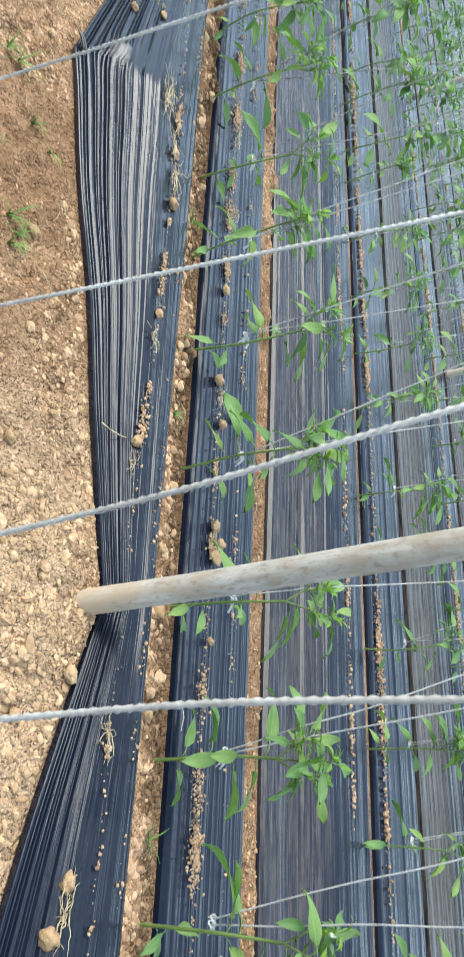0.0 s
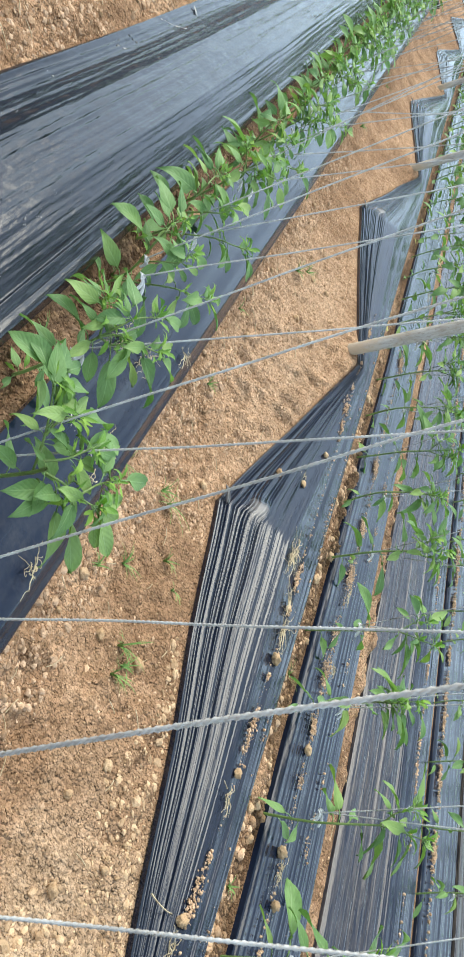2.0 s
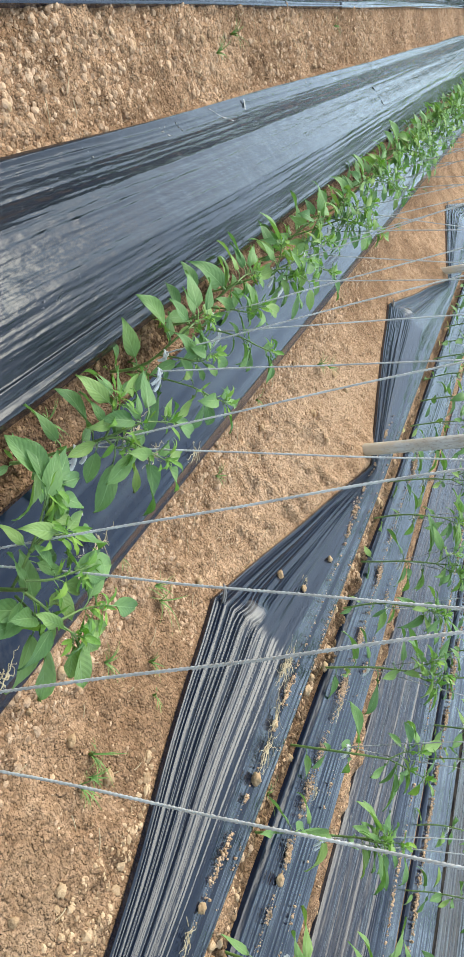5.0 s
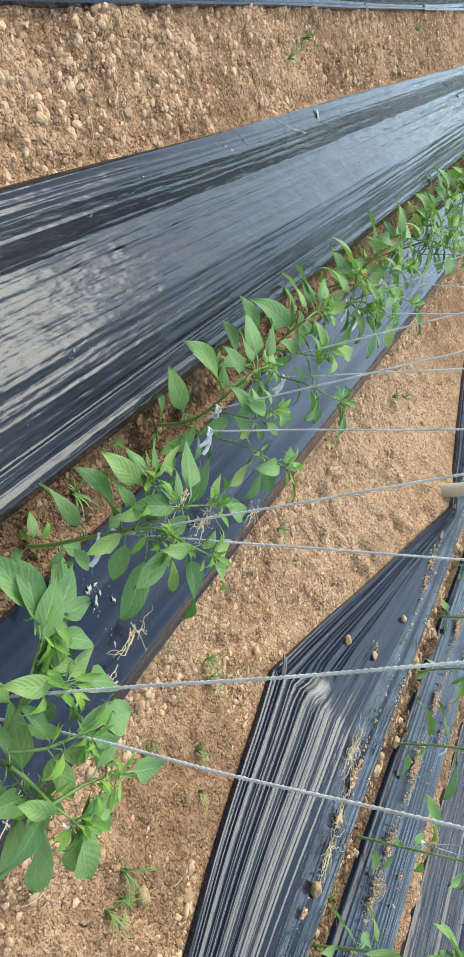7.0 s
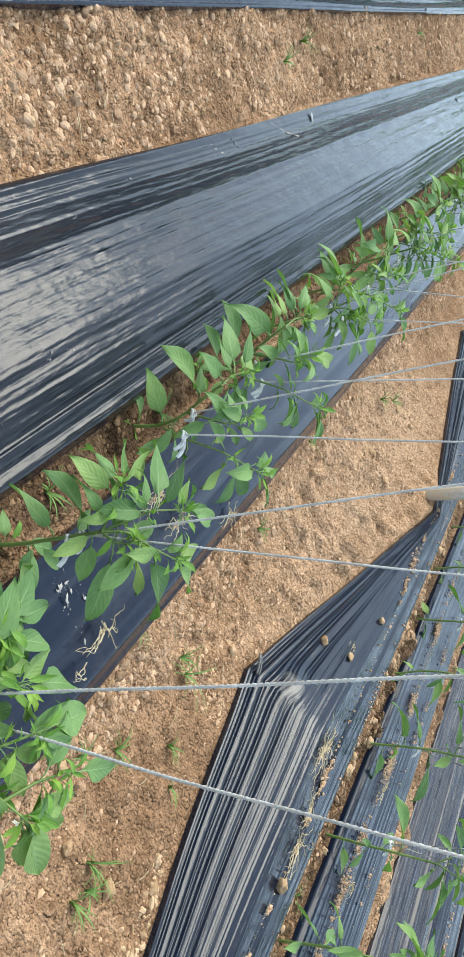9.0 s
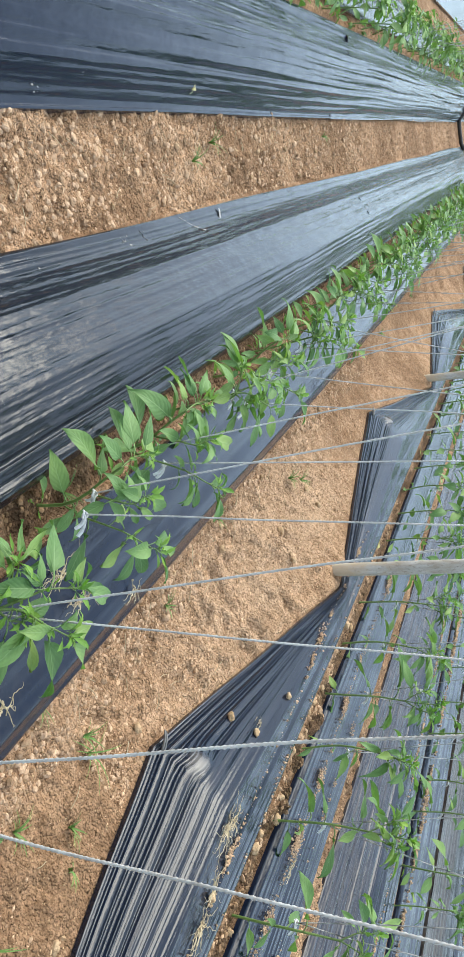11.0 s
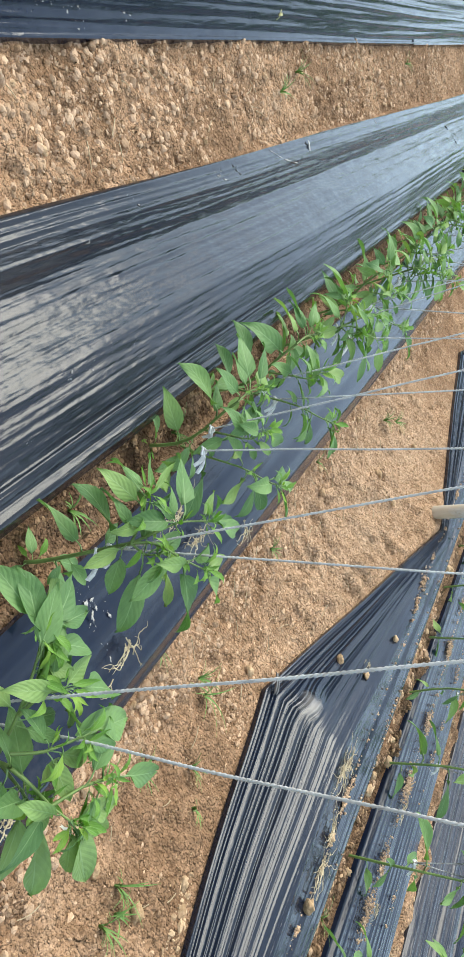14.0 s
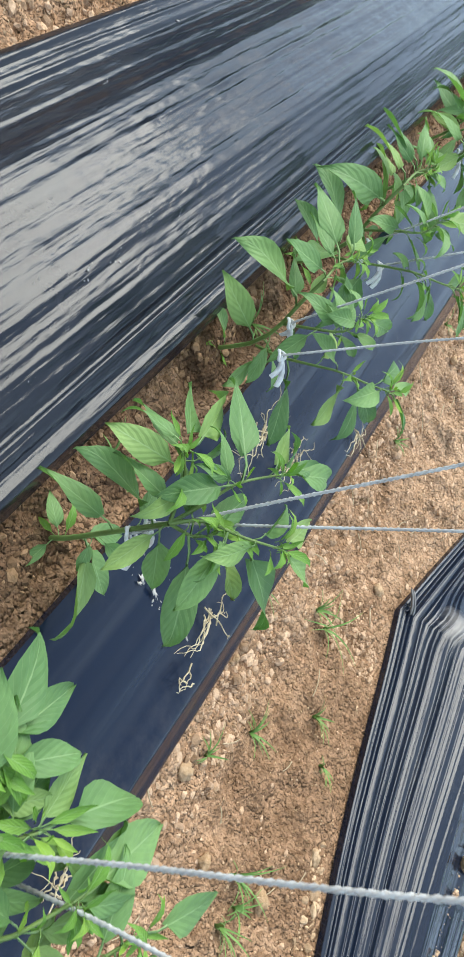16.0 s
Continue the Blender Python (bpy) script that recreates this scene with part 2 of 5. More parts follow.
SOIL = soil_material()
PEBBLES = clod_material("pale_crumbs", (0.33, 0.210, 0.132), (0.555, 0.380, 0.262))
GRAVEL = clod_material("pale_pinkish_crumbs", (0.285, 0.184, 0.118), (0.545, 0.380, 0.268))
# Slit crumbs: damp, and darkened further for the shade down there.
DAMP_SHADED = clod_material("damp_shaded_crumbs", (0.080, 0.047, 0.028), (0.29, 0.185, 0.115))
HEAP = clod_material("heaped_dry_soil", (0.36, 0.240, 0.150), (0.545, 0.388, 0.258))
GRIT = clod_material("small_crumbs", (0.26, 0.165, 0.095), (0.52, 0.36, 0.23))
LUMP = lump_material()
FILM_TIGHT = film_material("black_film_stretched", 0.9, 0.17, 0.04, spec=0.32)
FILM_PLEATED = film_material("black_film_pleated", 0.34, 0.15, 0.035, spec=0.39, tone=(0.0055, 0.0100, 0.0215), white=0.5)
# Bluer than black film is: reflected sky put into the base colour.
NAVY_SKY = (0.0055, 0.0112, 0.0255)
FILM_WRINKLED = film_material("black_film_wrinkled", 0.75, 0.16, 0.04, spec=0.24, tone=NAVY_SKY)
FILM_DUSTY = film_material("dusty_black_film", 0.25, 0.25, 0.06, 0.12, 0.58)
FILM_STREAKED = film_material("black_film_streaked", 0.40, 0.15, 0.05, spec=0.22, tone=NAVY_SKY)
FILM_VEILED = film_material("pale_streaked_black_film", 0.75, 0.18, 0.05, 0.085, 0.52, spec=0.30, tone=NAVY_SKY)
FILM_FLAT = film_material("black_film_smooth", 0.18, 0.16, 0.10, spec=0.19, tone=NAVY_SKY)
LEAF = leaf_material("pepper_leaf", (0.090, 0.190, 0.067), (0.166, 0.294, 0.105))
YOUNG = leaf_material("young_pepper_leaf", (0.10, 0.23, 0.035), (0.16, 0.31, 0.055))
GRASS = grained("grass_blade", (0.085, 0.19, 0.04), (0.175, 0.32, 0.075), 0.55, 0.3, 30)
STEM = grained("green_stem", (0.10, 0.18, 0.045), (0.19, 0.28, 0.08), 0.5, 0.4, 40, (1, 1, 0.2))
TWINE = grained("white_plastic_twine", (0.39, 0.385, 0.375), (0.60, 0.595, 0.58), 0.26, 0.75, 160, (1, 1, 0.4), 0.4, 0.001)
RIBBON = grained("white_ribbon", (0.58, 0.58, 0.57), (0.80, 0.80, 0.79), 0.45, 0.4, 120, (1, 1, 0.4), 0.3, 0.001)
STAKE = stake_material()
STRAW = grained("dry_root", (0.36, 0.27, 0.16), (0.60, 0.50, 0.34), 0.9, 0.15, 60)
PEG = grained("grey_peg", (0.10, 0.10, 0.10), (0.20, 0.20, 0.20), 0.55, 0.4, 60)
HOSE = grained("black_hose", (0.015, 0.015, 0.016), (0.06, 0.05, 0.045), 0.5, 0.4, 30)
LIME = grained("white_splash", (0.50, 0.49, 0.47), (0.78, 0.77, 0.74), 0.9, 0.1, 80)
FLECK = grained("dried_fleck", (0.28, 0.265, 0.245), (0.56, 0.535, 0.50), 0.9, 0.1, 300)
PETAL = Shader("white_petal", (0.80, 0.80, 0.74), 0.6, 0.2).mat
WIRE = Shader("galvanised_wire", (0.45, 0.45, 0.46), 0.4, 0.5, 0.9).mat
HILL = grained("wooded_hill", (0.016, 0.028, 0.010), (0.042, 0.068, 0.026), 1.0, 0.0, 0.25, (1, 1, 1), 0.0, 0.1)

# ---- helpers of this scene ----
TABLE = np.random.default_rng(3).random((256, 256))


def vnoise(x, y, seed=0):
    """Smooth value noise from -1 to 1 on arrays."""
    x, y = np.asarray(x, float) + seed * 17.3, np.asarray(y, float) + seed * 31.7
    xi, yi = np.floor(x).astype(int), np.floor(y).astype(int)
    fx, fy = x - xi, y - yi
    fx, fy = fx * fx * (3 - 2 * fx), fy * fy * (3 - 2 * fy)
    g = lambda a, b: TABLE[(xi + a) & 255, (yi + b) & 255]
    return 2 * ((g(0, 0) * (1 - fx) + g(1, 0) * fx) * (1 - fy) + (g(0, 1) * (1 - fx) + g(1, 1) * fx) * fy) - 1


def smooth(a, b, x):
    t = np.clip((np.asarray(x, float) - a) / (b - a), 0, 1)
    return t * t * (3 - 2 * t)


def mesh_from(name, verts, faces, uvs=None, shade=True):
    """A mesh from arrays; all faces have the same number of corners."""
    verts, faces = np.asarray(verts, np.float32), np.asarray(faces, np.int32)
    me = bpy.data.meshes.new(name)
    me.vertices.add(len(verts))
    me.vertices.foreach_set("co", verts.ravel())
    n, k = faces.shape
    me.loops.add(n * k)
    me.loops.foreach_set("vertex_index", faces.ravel())
    me.polygons.add(n)
    me.polygons.foreach_set("loop_start", np.arange(n, dtype=np.int32) * k)
    me.polygons.foreach_set("use_smooth", np.full(n, shade))
    if uvs is not None:
        lay = me.uv_layers.new(name="UVMap")
        lay.data.foreach_set("uv", np.asarray(uvs, np.float32)[faces.ravel()].ravel())
    me.update()
    me.validate()
    return me


def grid_faces(nx, ny):
    """Quads of a grid whose vertices are listed row by row, nx in each of ny rows."""
    i = np.arange(nx * ny).reshape(ny, nx)
    return np.stack([i[:-1, :-1], i[:-1, 1:], i[1:, 1:], i[1:, :-1]], -1).reshape(-1, 4)


def part(name, me, material, parent, label="", at=None):
    ob = new(name, me)
    if not me.materials:
        me.materials.append(material)
    if parent is not None:
        ob.parent = parent
    if at is not None:
        ob.matrix_basis = at
    if label:
        ob["label"] = label
    return ob


def tube(points, radii, sides=6, squash=None, twist=0.0):
    """Vertices and quads of a tube along points; squash flattens its section, twist turns it along its length."""
    pts = np.asarray(points, float)
    tang = np.gradient(pts, axis=0)
    tang /= np.linalg.norm(tang, axis=1, keepdims=True) + 1e-9
    side = np.cross(tang, [0.31, 0.87, 0.37])
    side /= np.linalg.norm(side, axis=1, keepdims=True) + 1e-9
    up = np.cross(side, tang)
    n = len(pts)
    ang = np.linspace(0, 2 * np.pi, sides, endpoint=False)
    ph = twist * np.arange(n)[:, None]
    ca, sa = np.cos(ang)[None, :], np.sin(ang)[None, :] * (squash or 1.0)
    a, b = ca * np.cos(ph) - sa * np.sin(ph), ca * np.sin(ph) + sa * np.cos(ph)
    r = np.broadcast_to(np.asarray(radii, float), (n,))[:, None]
    v = pts[:, None, :] + (a * r)[..., None] * side[:, None, :] + (b * r)[..., None] * up[:, None, :]
    i = np.arange(n * sides).reshape(n, sides)
    j = np.roll(i, -1, axis=1)
    f = np.stack([i[:-1], j[:-1], j[1:], i[1:]], -1).reshape(-1, 4)
    return v.reshape(-1, 3), f


def join(pieces):
    vs, fs, k = [], [], 0
    for v, f in pieces:
        vs.append(v)
        fs.append(np.asarray(f) + k)
        k += len(v)
    return np.concatenate(vs), np.concatenate(fs)


def bez(a, b, c, n):
    t = np.linspace(0, 1, n)[:, None]
    a, b, c = (np.asarray(p, float) for p in (a, b, c))
    return (1 - t) ** 2 * a + 2 * t * (1 - t) * b + t**2 * c


# ---- the field: beds, furrows and slits ----
END = 15.0                                     # where the beds beside the furrow end
PITCH = 1.75
SLITS = [3.53 + PITCH * k for k in range(8)]   # planting slits of the far beds
BED = [(-4.2, 0.0), (-3.5, 0.18), (-2.6, 0.19), (-2.45, 0.18), (-2.0, 0.02), (-1.66, 0.0), (-1.5, 0.12), (-1.25, 0.18), (-1.16, 0.175), (-1.14, 0.16),
       (-1.04, 0.16), (-1.02, 0.18), (-0.85, 0.18), (-0.66, 0.09), (-0.57, 0.01), (-0.5, 0.0), (-0.21, 0.0), (-0.19, 0.02), (-0.14, 0.03), (-0.055, 0.108),
       (0.10, 0.178), (0.19, 0.19), (0.27, 0.187), (0.31, 0.16), (0.413, 0.16), (0.419, 0.187), (0.45, 0.187), (0.73, 0.168), (0.795, 0.13), (0.848, 0.0), (1.16, 0.0),
       (1.295, 0.035), (1.335, 0.11), (1.39, 0.18), (1.46, 0.222), (1.56, 0.237), (1.77, 0.237), (1.80, 0.232), (1.90, 0.226), (1.946, 0.206), (1.955, 0.236), (2.374, 0.24),
       (2.380, 0.239), (2.512, 0.239), (2.518, 0.24)]
for s0 in SLITS:
    BED += [(s0 - 0.002, 0.24), (s0 + 0.006, 0.234), (s0 + 0.105, 0.234), (s0 + 0.113, 0.24)]
BED += [(SLITS[-1] + 1.5, 0.24), (SLITS[-1] + 2.0, 0.0)]
BX, BZ = np.array(BED).T

EDGE_Y = [-4.5, -2.75, -0.95, 0.80, 2.64, 4.32, 6.25, 7.95, 9.8, 11.5, 13.3, 15.0, 16.8, 18.5, 20.3, 22.0, 23.8, 25.5, 27.3, 29.0, 30.8]
EDGE_X = [1.31, 1.62, 1.31, 1.615, 1.31, 1.63, 1.32, 1.63, 1.31, 1.62, 1.33, 1.62, 1.31, 1.62, 1.31, 1.62, 1.31, 1.62, 1.31, 1.62, 1.31]


def ragged_edge(y):
    """The pulled-in edge of the pinned sheet."""
    return np.interp(y, EDGE_Y, EDGE_X) + 0.010 * vnoise(np.asarray(y) * 2.3, 0.5, 4)


def bare(x, y):
    """1 on open soil, 0 under film."""
    m = smooth(-0.58, -0.54, x) * (1 - smooth(-0.21, -0.17, x))
    m = m + smooth(0.295, 0.315, x) * (1 - smooth(0.405, 0.425, x))
    m = m + smooth(0.845, 0.88, x) * (1 - smooth(-0.02, 0.02, x - ragged_edge(y)))
    m = m + smooth(1.79, 1.81, x) * (1 - smooth(1.94, 1.96, x)) + smooth(2.375, 2.39, x) * (1 - smooth(2.5, 2.52, x))
    m = m + smooth(-2.0, -1.98, x) * (1 - smooth(-1.68, -1.66, x)) + smooth(-1.15, -1.13, x) * (1 - smooth(-1.05, -1.03, x))
    return np.clip(m, 0, 1)


def bed_z(x, y):
    along = smooth(-7, -5, y) * (1 - smooth(32, 34, y))
    z = np.interp(x, BX, BZ)
    # the pinned bed: its shoulder starts at the sheet's edge, which runs from peg up to stake and back
    xe = np.interp(y, EDGE_Y, EDGE_X)
    ze = 0.045 + (xe - 1.31) * 0.57
    q = np.clip((x - xe) / (0.13 + 0.30 * (1.63 - xe)), 0, 1)
    a = np.where(x < xe, ze * np.clip((x - 1.12) / (xe - 1.12), 0, 1) ** 1.3, ze + (0.237 - ze) * (1 - (1 - q) ** 1.15))
    z = np.where((x > 1.12) & (x < 1.765), a, z)
    return z * along


QUIET = [1.79, 1.957, 2.374, 2.52] + [s0 + d for s0 in SLITS[:3] for d in (0.0, 0.113)]   # film edges, where the soil is pressed flat


def worn(x, y):
    """1 along the smooth band of soil that feet have pressed beside the heap."""
    return np.exp(-(((x - 1.20 - 0.55 * (1.5 - y)) / (0.10 + 0.03 * vnoise(y * 6, x * 6, 61))) ** 2)) * smooth(0.9, 1.15, y) * (1 - smooth(1.7, 1.95, y))


def heap_edge(y):
    return 1.14 + 0.25 * smooth(0.55, 1.35, y) + 0.04 * vnoise(np.asarray(y) * 7, 0.4, 62)


def soil_z(x, y):
    x, y = np.asarray(x, float), np.asarray(y, float)
    r = 0.015 * vnoise(x * 4, y * 4, 1) + 0.010 * vnoise(x * 11, y * 11, 2) + 0.014 * vnoise(x * 24, y * 24, 3) + 0.0045 * vnoise(x * 52, y * 52, 4)
    clods = (np.maximum(0, vnoise(x * 16, y * 16, 9)) * 0.026 + np.maximum(0, vnoise(x * 30, y * 30, 19)) * 0.012) * smooth(-0.08, 0.06, x - heap_edge(y)) * (1 - smooth(1.62, 1.7, x)) * (1 - smooth(1.2, 1.5, np.abs(y - 0.6)))
    m = bare(x, y)
    trod = smooth(2.8, 3.1, y) * (1 - smooth(4.2, 4.6, y)) * smooth(1.0, 1.12, x)      # hoe and foot marks
    r = r + 0.036 * np.maximum(0, vnoise(x * 9 + 0.4 * vnoise(x * 14, y * 14, 29), y * 19, 23)) * trod
    r = r * (1 - 0.65 * worn(x, y)) * (1 - 0.8 * np.exp(-(((x - ragged_edge(y)) / 0.035) ** 2)))
    clods = clods * smooth(0.01, 0.06, ragged_edge(y) - x)
    for e in QUIET:
        r = r * (1 - 0.75 * np.exp(-(((x - e) / 0.026) ** 2)))
    lump = 0.03 * np.exp(-((x - 1.52) ** 2) / 0.02) * np.exp(-((((y - 0.78 + 1.77) % 3.54) - 1.77) ** 2) / 0.10)
    return bed_z(x, y) + m * (r + clods + lump) - 0.010 * (1 - m)


def spread(fine, coarse):
    """Coordinates: each (start, end, step), then widening steps out to the horizon."""
    xs = []
    for a, b, st in fine:
        xs += list(np.arange(a, b - 1e-6, st))
    xs.append(fine[-1][1])
    lo, hi, st = [], [], fine[-1][2]
    a, b = xs[0], xs[-1]
    st = coarse
    while a > -420:
        a -= st
        b += st
        lo.insert(0, a)
        hi.append(b)
        st *= 1.25
    return np.array(lo + xs + hi)


gx = spread([(-4.2, -2.0, 0.11), (-2.0, -0.6, 0.04), (-0.6, -0.15, 0.0095), (-0.15, 0.28, 0.03), (0.28, 0.44, 0.009), (0.44, 0.82, 0.03), (0.82, 1.66, 0.0100),
             (1.66, 1.78, 0.03), (1.78, 1.98, 0.010), (1.98, 2.36, 0.04), (2.36, 2.54, 0.012), (2.54, 3.5, 0.08), (3.5, 3.68, 0.03), (3.68, 5.2, 0.1), (5.2, 18, 0.25)], 0.3)
gy = spread([(-5, -0.4, 0.08), (-0.4, 5.2, 0.0115), (5.2, 9, 0.03), (9, 18, 0.11), (18, 34, 0.3)], 0.4)
GX, GY = np.meshgrid(gx, gy)
gv = np.stack([GX, GY, soil_z(GX, GY)], -1).reshape(-1, 3)
ground = part("ground", mesh_from("ground", gv, grid_faces(len(gx), len(gy))), SOIL, None)
tagged(ground, "dry light-brown crumbly farm soil with furrows and raised beds", "soil", kind="structure")

# ring of wooded hills, never in view, added as a dark horizon for film reflections
ang = np.linspace(0, 2 * np.pi, 181)
rows = []
for k, (rad, hh) in enumerate([(300, -2), (315, 0.5), (350, 0.8), (400, 1.0)]):
    top = (24 + 12 * vnoise(ang * 3.0, 0.3, 5) + 5 * vnoise(ang * 11, 0.3, 6)) * (hh if hh > 0 else 0) + min(hh, 0)
    # raised in two sectors to darken what the films mirror there
    top = top * (1 + 1.1 * smooth(0.8, 1.1, ang) * (1 - smooth(1.75, 1.95, ang)) + 2.3 * smooth(1.87, 2.2, ang) * (1 - smooth(3.2, 3.6, ang)))
    top[-1] = top[0]
    rows.append(np.stack([rad * np.cos(ang), rad * np.sin(ang), top], -1))
hills = part("backdrop", mesh_from("backdrop", np.concatenate(rows), grid_faces(181, 4)), HILL, None)
tagged(hills, "unseen ring of dark green hills, added to darken the films' reflections", "hills", kind="structure")


# ---- mulch films ----
def film(label, x_of, zs, y0, y1, nu, dy, material, pleats, width, hem=(0.02, 0.02), lift=None):
    """A sheet from edge to edge. x_of(u, y): its place across. zs: profile of (u, height over the bed). pleats: (count, size, weight to the edge)."""
    ys = np.concatenate([np.arange(y0, min(6.5, y1), dy), np.arange(min(6.5, y1), y1, dy * 6), [y1]])
    us = np.linspace(0, 1, nu)
    U, Y = np.meshgrid(us, ys)
    X = x_of(U, Y)
    Z = bed_z(X, Y) + 0.012 + np.interp(U, [p[0] for p in zs], [p[1] for p in zs])
    for count, size, edge, drift, seed in pleats:
        w = (edge(U, Y) if callable(edge) else (1 - U) ** edge) * smooth(-0.004, 0.006, U) * smooth(0, 0.04, 1 - U)
        n = vnoise(U * count + 0.25 * vnoise(Y * 0.9, U * 2, seed), Y * drift, seed)
        Z += size * w * (1.0 - 2.4 * np.abs(n) if callable(edge) else n)
    if lift:
        Z += lift(U, Y)
    v = np.stack([X, Y, Z], -1).reshape(-1, 3)
    uv = np.stack([U * width, Y], -1).reshape(-1, 2)
    ob = part("mulch_film", mesh_from("mulch_film", v, grid_faces(nu, len(ys)), uv), material, None)
    # hems folded down into the soil
    for col, drop, side in ((0, hem[0], 1), (-1, hem[1], -1)):
        edge = np.stack([X[:, col], Y[:, col], Z[:, col]], -1)
        strip = np.stack([edge, edge - np.array([-0.002 * side, 0, drop * 0.5]), edge - np.array([-0.004 * side, 0, drop])], 1).reshape(-1, 3)
        suv = np.stack([np.tile([0, 0.01, 0.02], len(ys)), np.repeat(Y[:, 0], 3)], -1)
        part("hem", mesh_from("hem", strip, grid_faces(3, len(ys)), suv), material, ob, "film edge tucked down into the soil")
    return tagged(ob, label, "plastic mulch", group="mulch films over the beds")


def straight(a, b, wob=0.008, seed=0):
    return lambda u, y: a + (b - a) * u + wob * vnoise(y * 0.8, 0.3, seed) * (1 - u) + wob * vnoise(y * 0.9, 0.7, seed + 1) * u


def gathered(U, Y):
    """Where the pinned sheet is drawn into folds: its free half, smooth in a puff beside each peg."""
    puff = sum(np.exp(-(((U - 0.19) / 0.10) ** 2 + ((Y - yp) / 0.07) ** 2)) for yp in (2.70, 6.32, -0.88))
    return (1 - 0.94 * smooth(0.22, 0.46, U + 0.04 * vnoise(Y * 1.5, 0.4, 79))) * (1 - 0.92 * np.clip(puff, 0, 1))


def slit_side(U, Y):
    return smooth(0.74, 0.9, U + 0.05 * vnoise(Y * 0.5, 0.2, 78)) + 0.5 * (1 - smooth(0.06, 0.16, U))


def hem_side(U, Y):
    return 1 - smooth(0.14, 0.34, U)


def puffed(U, Y):
    """The sheet billows a little beside each peg."""
    return sum(0.028 * np.exp(-(((U - 0.19) / 0.07) ** 2 + ((Y - yp) / 0.06) ** 2)) for yp in (2.70, 6.32, -0.88))


def gathered_wide(U, Y):
    return 1 - 0.6 * smooth(0.52, 0.70, U + 0.06 * vnoise(Y * 0.4, 0.2, 77))


film("glossy black plastic film stretched over the raised bed, wrinkled lengthwise", straight(-0.195, 0.303, 0.012, 11),
     [(0, 0.014), (0.3, 0.012), (0.6, 0.010), (0.8, 0.005), (0.86, 0.012), (0.90, 0.006), (0.95, 0.016), (1, 0.006)], -4, END, 250, 0.04, FILM_TIGHT,
     [(11, 0.0032, 0.0, 0.22, 1), (25, 0.0028, 0.0, 0.25, 2), (52, 0.0012, 0.0, 0.35, 3), (84, 0.0005, 0.0, 0.3, 9), (4, 0.004, 0.0, 0.5, 4), (30, 0.0055, slit_side, 0.08, 5)], 0.55, (0.03, 0.03))
film("glossy black plastic film over the bed across the furrow", straight(-0.545, -1.035, 0.014, 13),
     [(0, 0.01), (0.1, 0.02), (0.4, 0.02), (0.8, 0.012), (1, 0.01)], -4, END, 110, 0.05, FILM_WRINKLED,
     [(12, 0.0110, 0.0, 0.30, 5), (28, 0.0075, 0.0, 0.45, 6), (55, 0.0030, 0.0, 0.7, 8), (4, 0.008, 0.0, 0.6, 7)], 0.55, (0.03, 0.02))
film("smooth dark black plastic film beside the pepper row", straight(0.42, 0.853, 0.012, 15),
     [(0, 0.011), (0.06, 0.011), (0.5, 0.01), (0.8, 0.014), (0.92, 0.02), (1, 0.012)], -4, END, 70, 0.04, FILM_FLAT,
     [(7, 0.004, 0.0, 0.5, 8), (22, 0.0012, 0.0, 0.8, 9)], 0.45, (0.02, 0.03))
film("black plastic film gathered into sharp pleats between pegs and stakes", lambda u, y: ragged_edge(y) + (1.79 - ragged_edge(y)) * u,
     [(0, 0.002), (0.02, 0.006), (0.12, 0.010), (0.5, 0.010), (0.72, 0.006), (0.76, 0.013), (0.95, 0.014), (1, 0.01)], -4.4, 30, 440, 0.04, FILM_PLEATED,
     [(64, 0.0048, hem_side, 0.04, 33), (13, 0.0014, gathered, 0.09, 20), (34, 0.0050, gathered, 0.10, 21), (74, 0.0036, gathered, 0.16, 22), (120, 0.0014, gathered, 0.14, 19), (6, 0.004, 0.3, 0.2, 23), (44, 0.0009, 0.0, 0.15, 24)], 0.5, (0.016, 0.03), puffed)
film("smooth black plastic film between planting slit and bare strip", straight(1.957, 2.372, 0.008, 17),
     [(0, -0.006), (0.04, 0.004), (0.9, 0.006), (1, 0.004)], -4.4, 30, 150, 0.05, FILM_STREAKED,
     [(9, 0.003, 0.0, 0.2, 24), (34, 0.0016, 0.0, 0.15, 25), (70, 0.0010, 0.0, 0.1, 27)], 0.42, (0.055, 0.03))
film("black plastic film in many fine lengthwise pleats", straight(2.52, 3.525, 0.008, 18),
     [(0, -0.010), (0.03, 0.004), (0.5, 0.010), (0.96, 0.012), (1, 0.008)], -4.4, 30, 230, 0.06, FILM_VEILED,
     [(46, 0.0075, gathered_wide, 0.10, 26), (90, 0.0032, gathered_wide, 0.14, 27), (9, 0.005, 0.0, 0.2, 28), (60, 0.0012, 0.0, 0.1, 29)], 1.0, (0.03, 0.05))
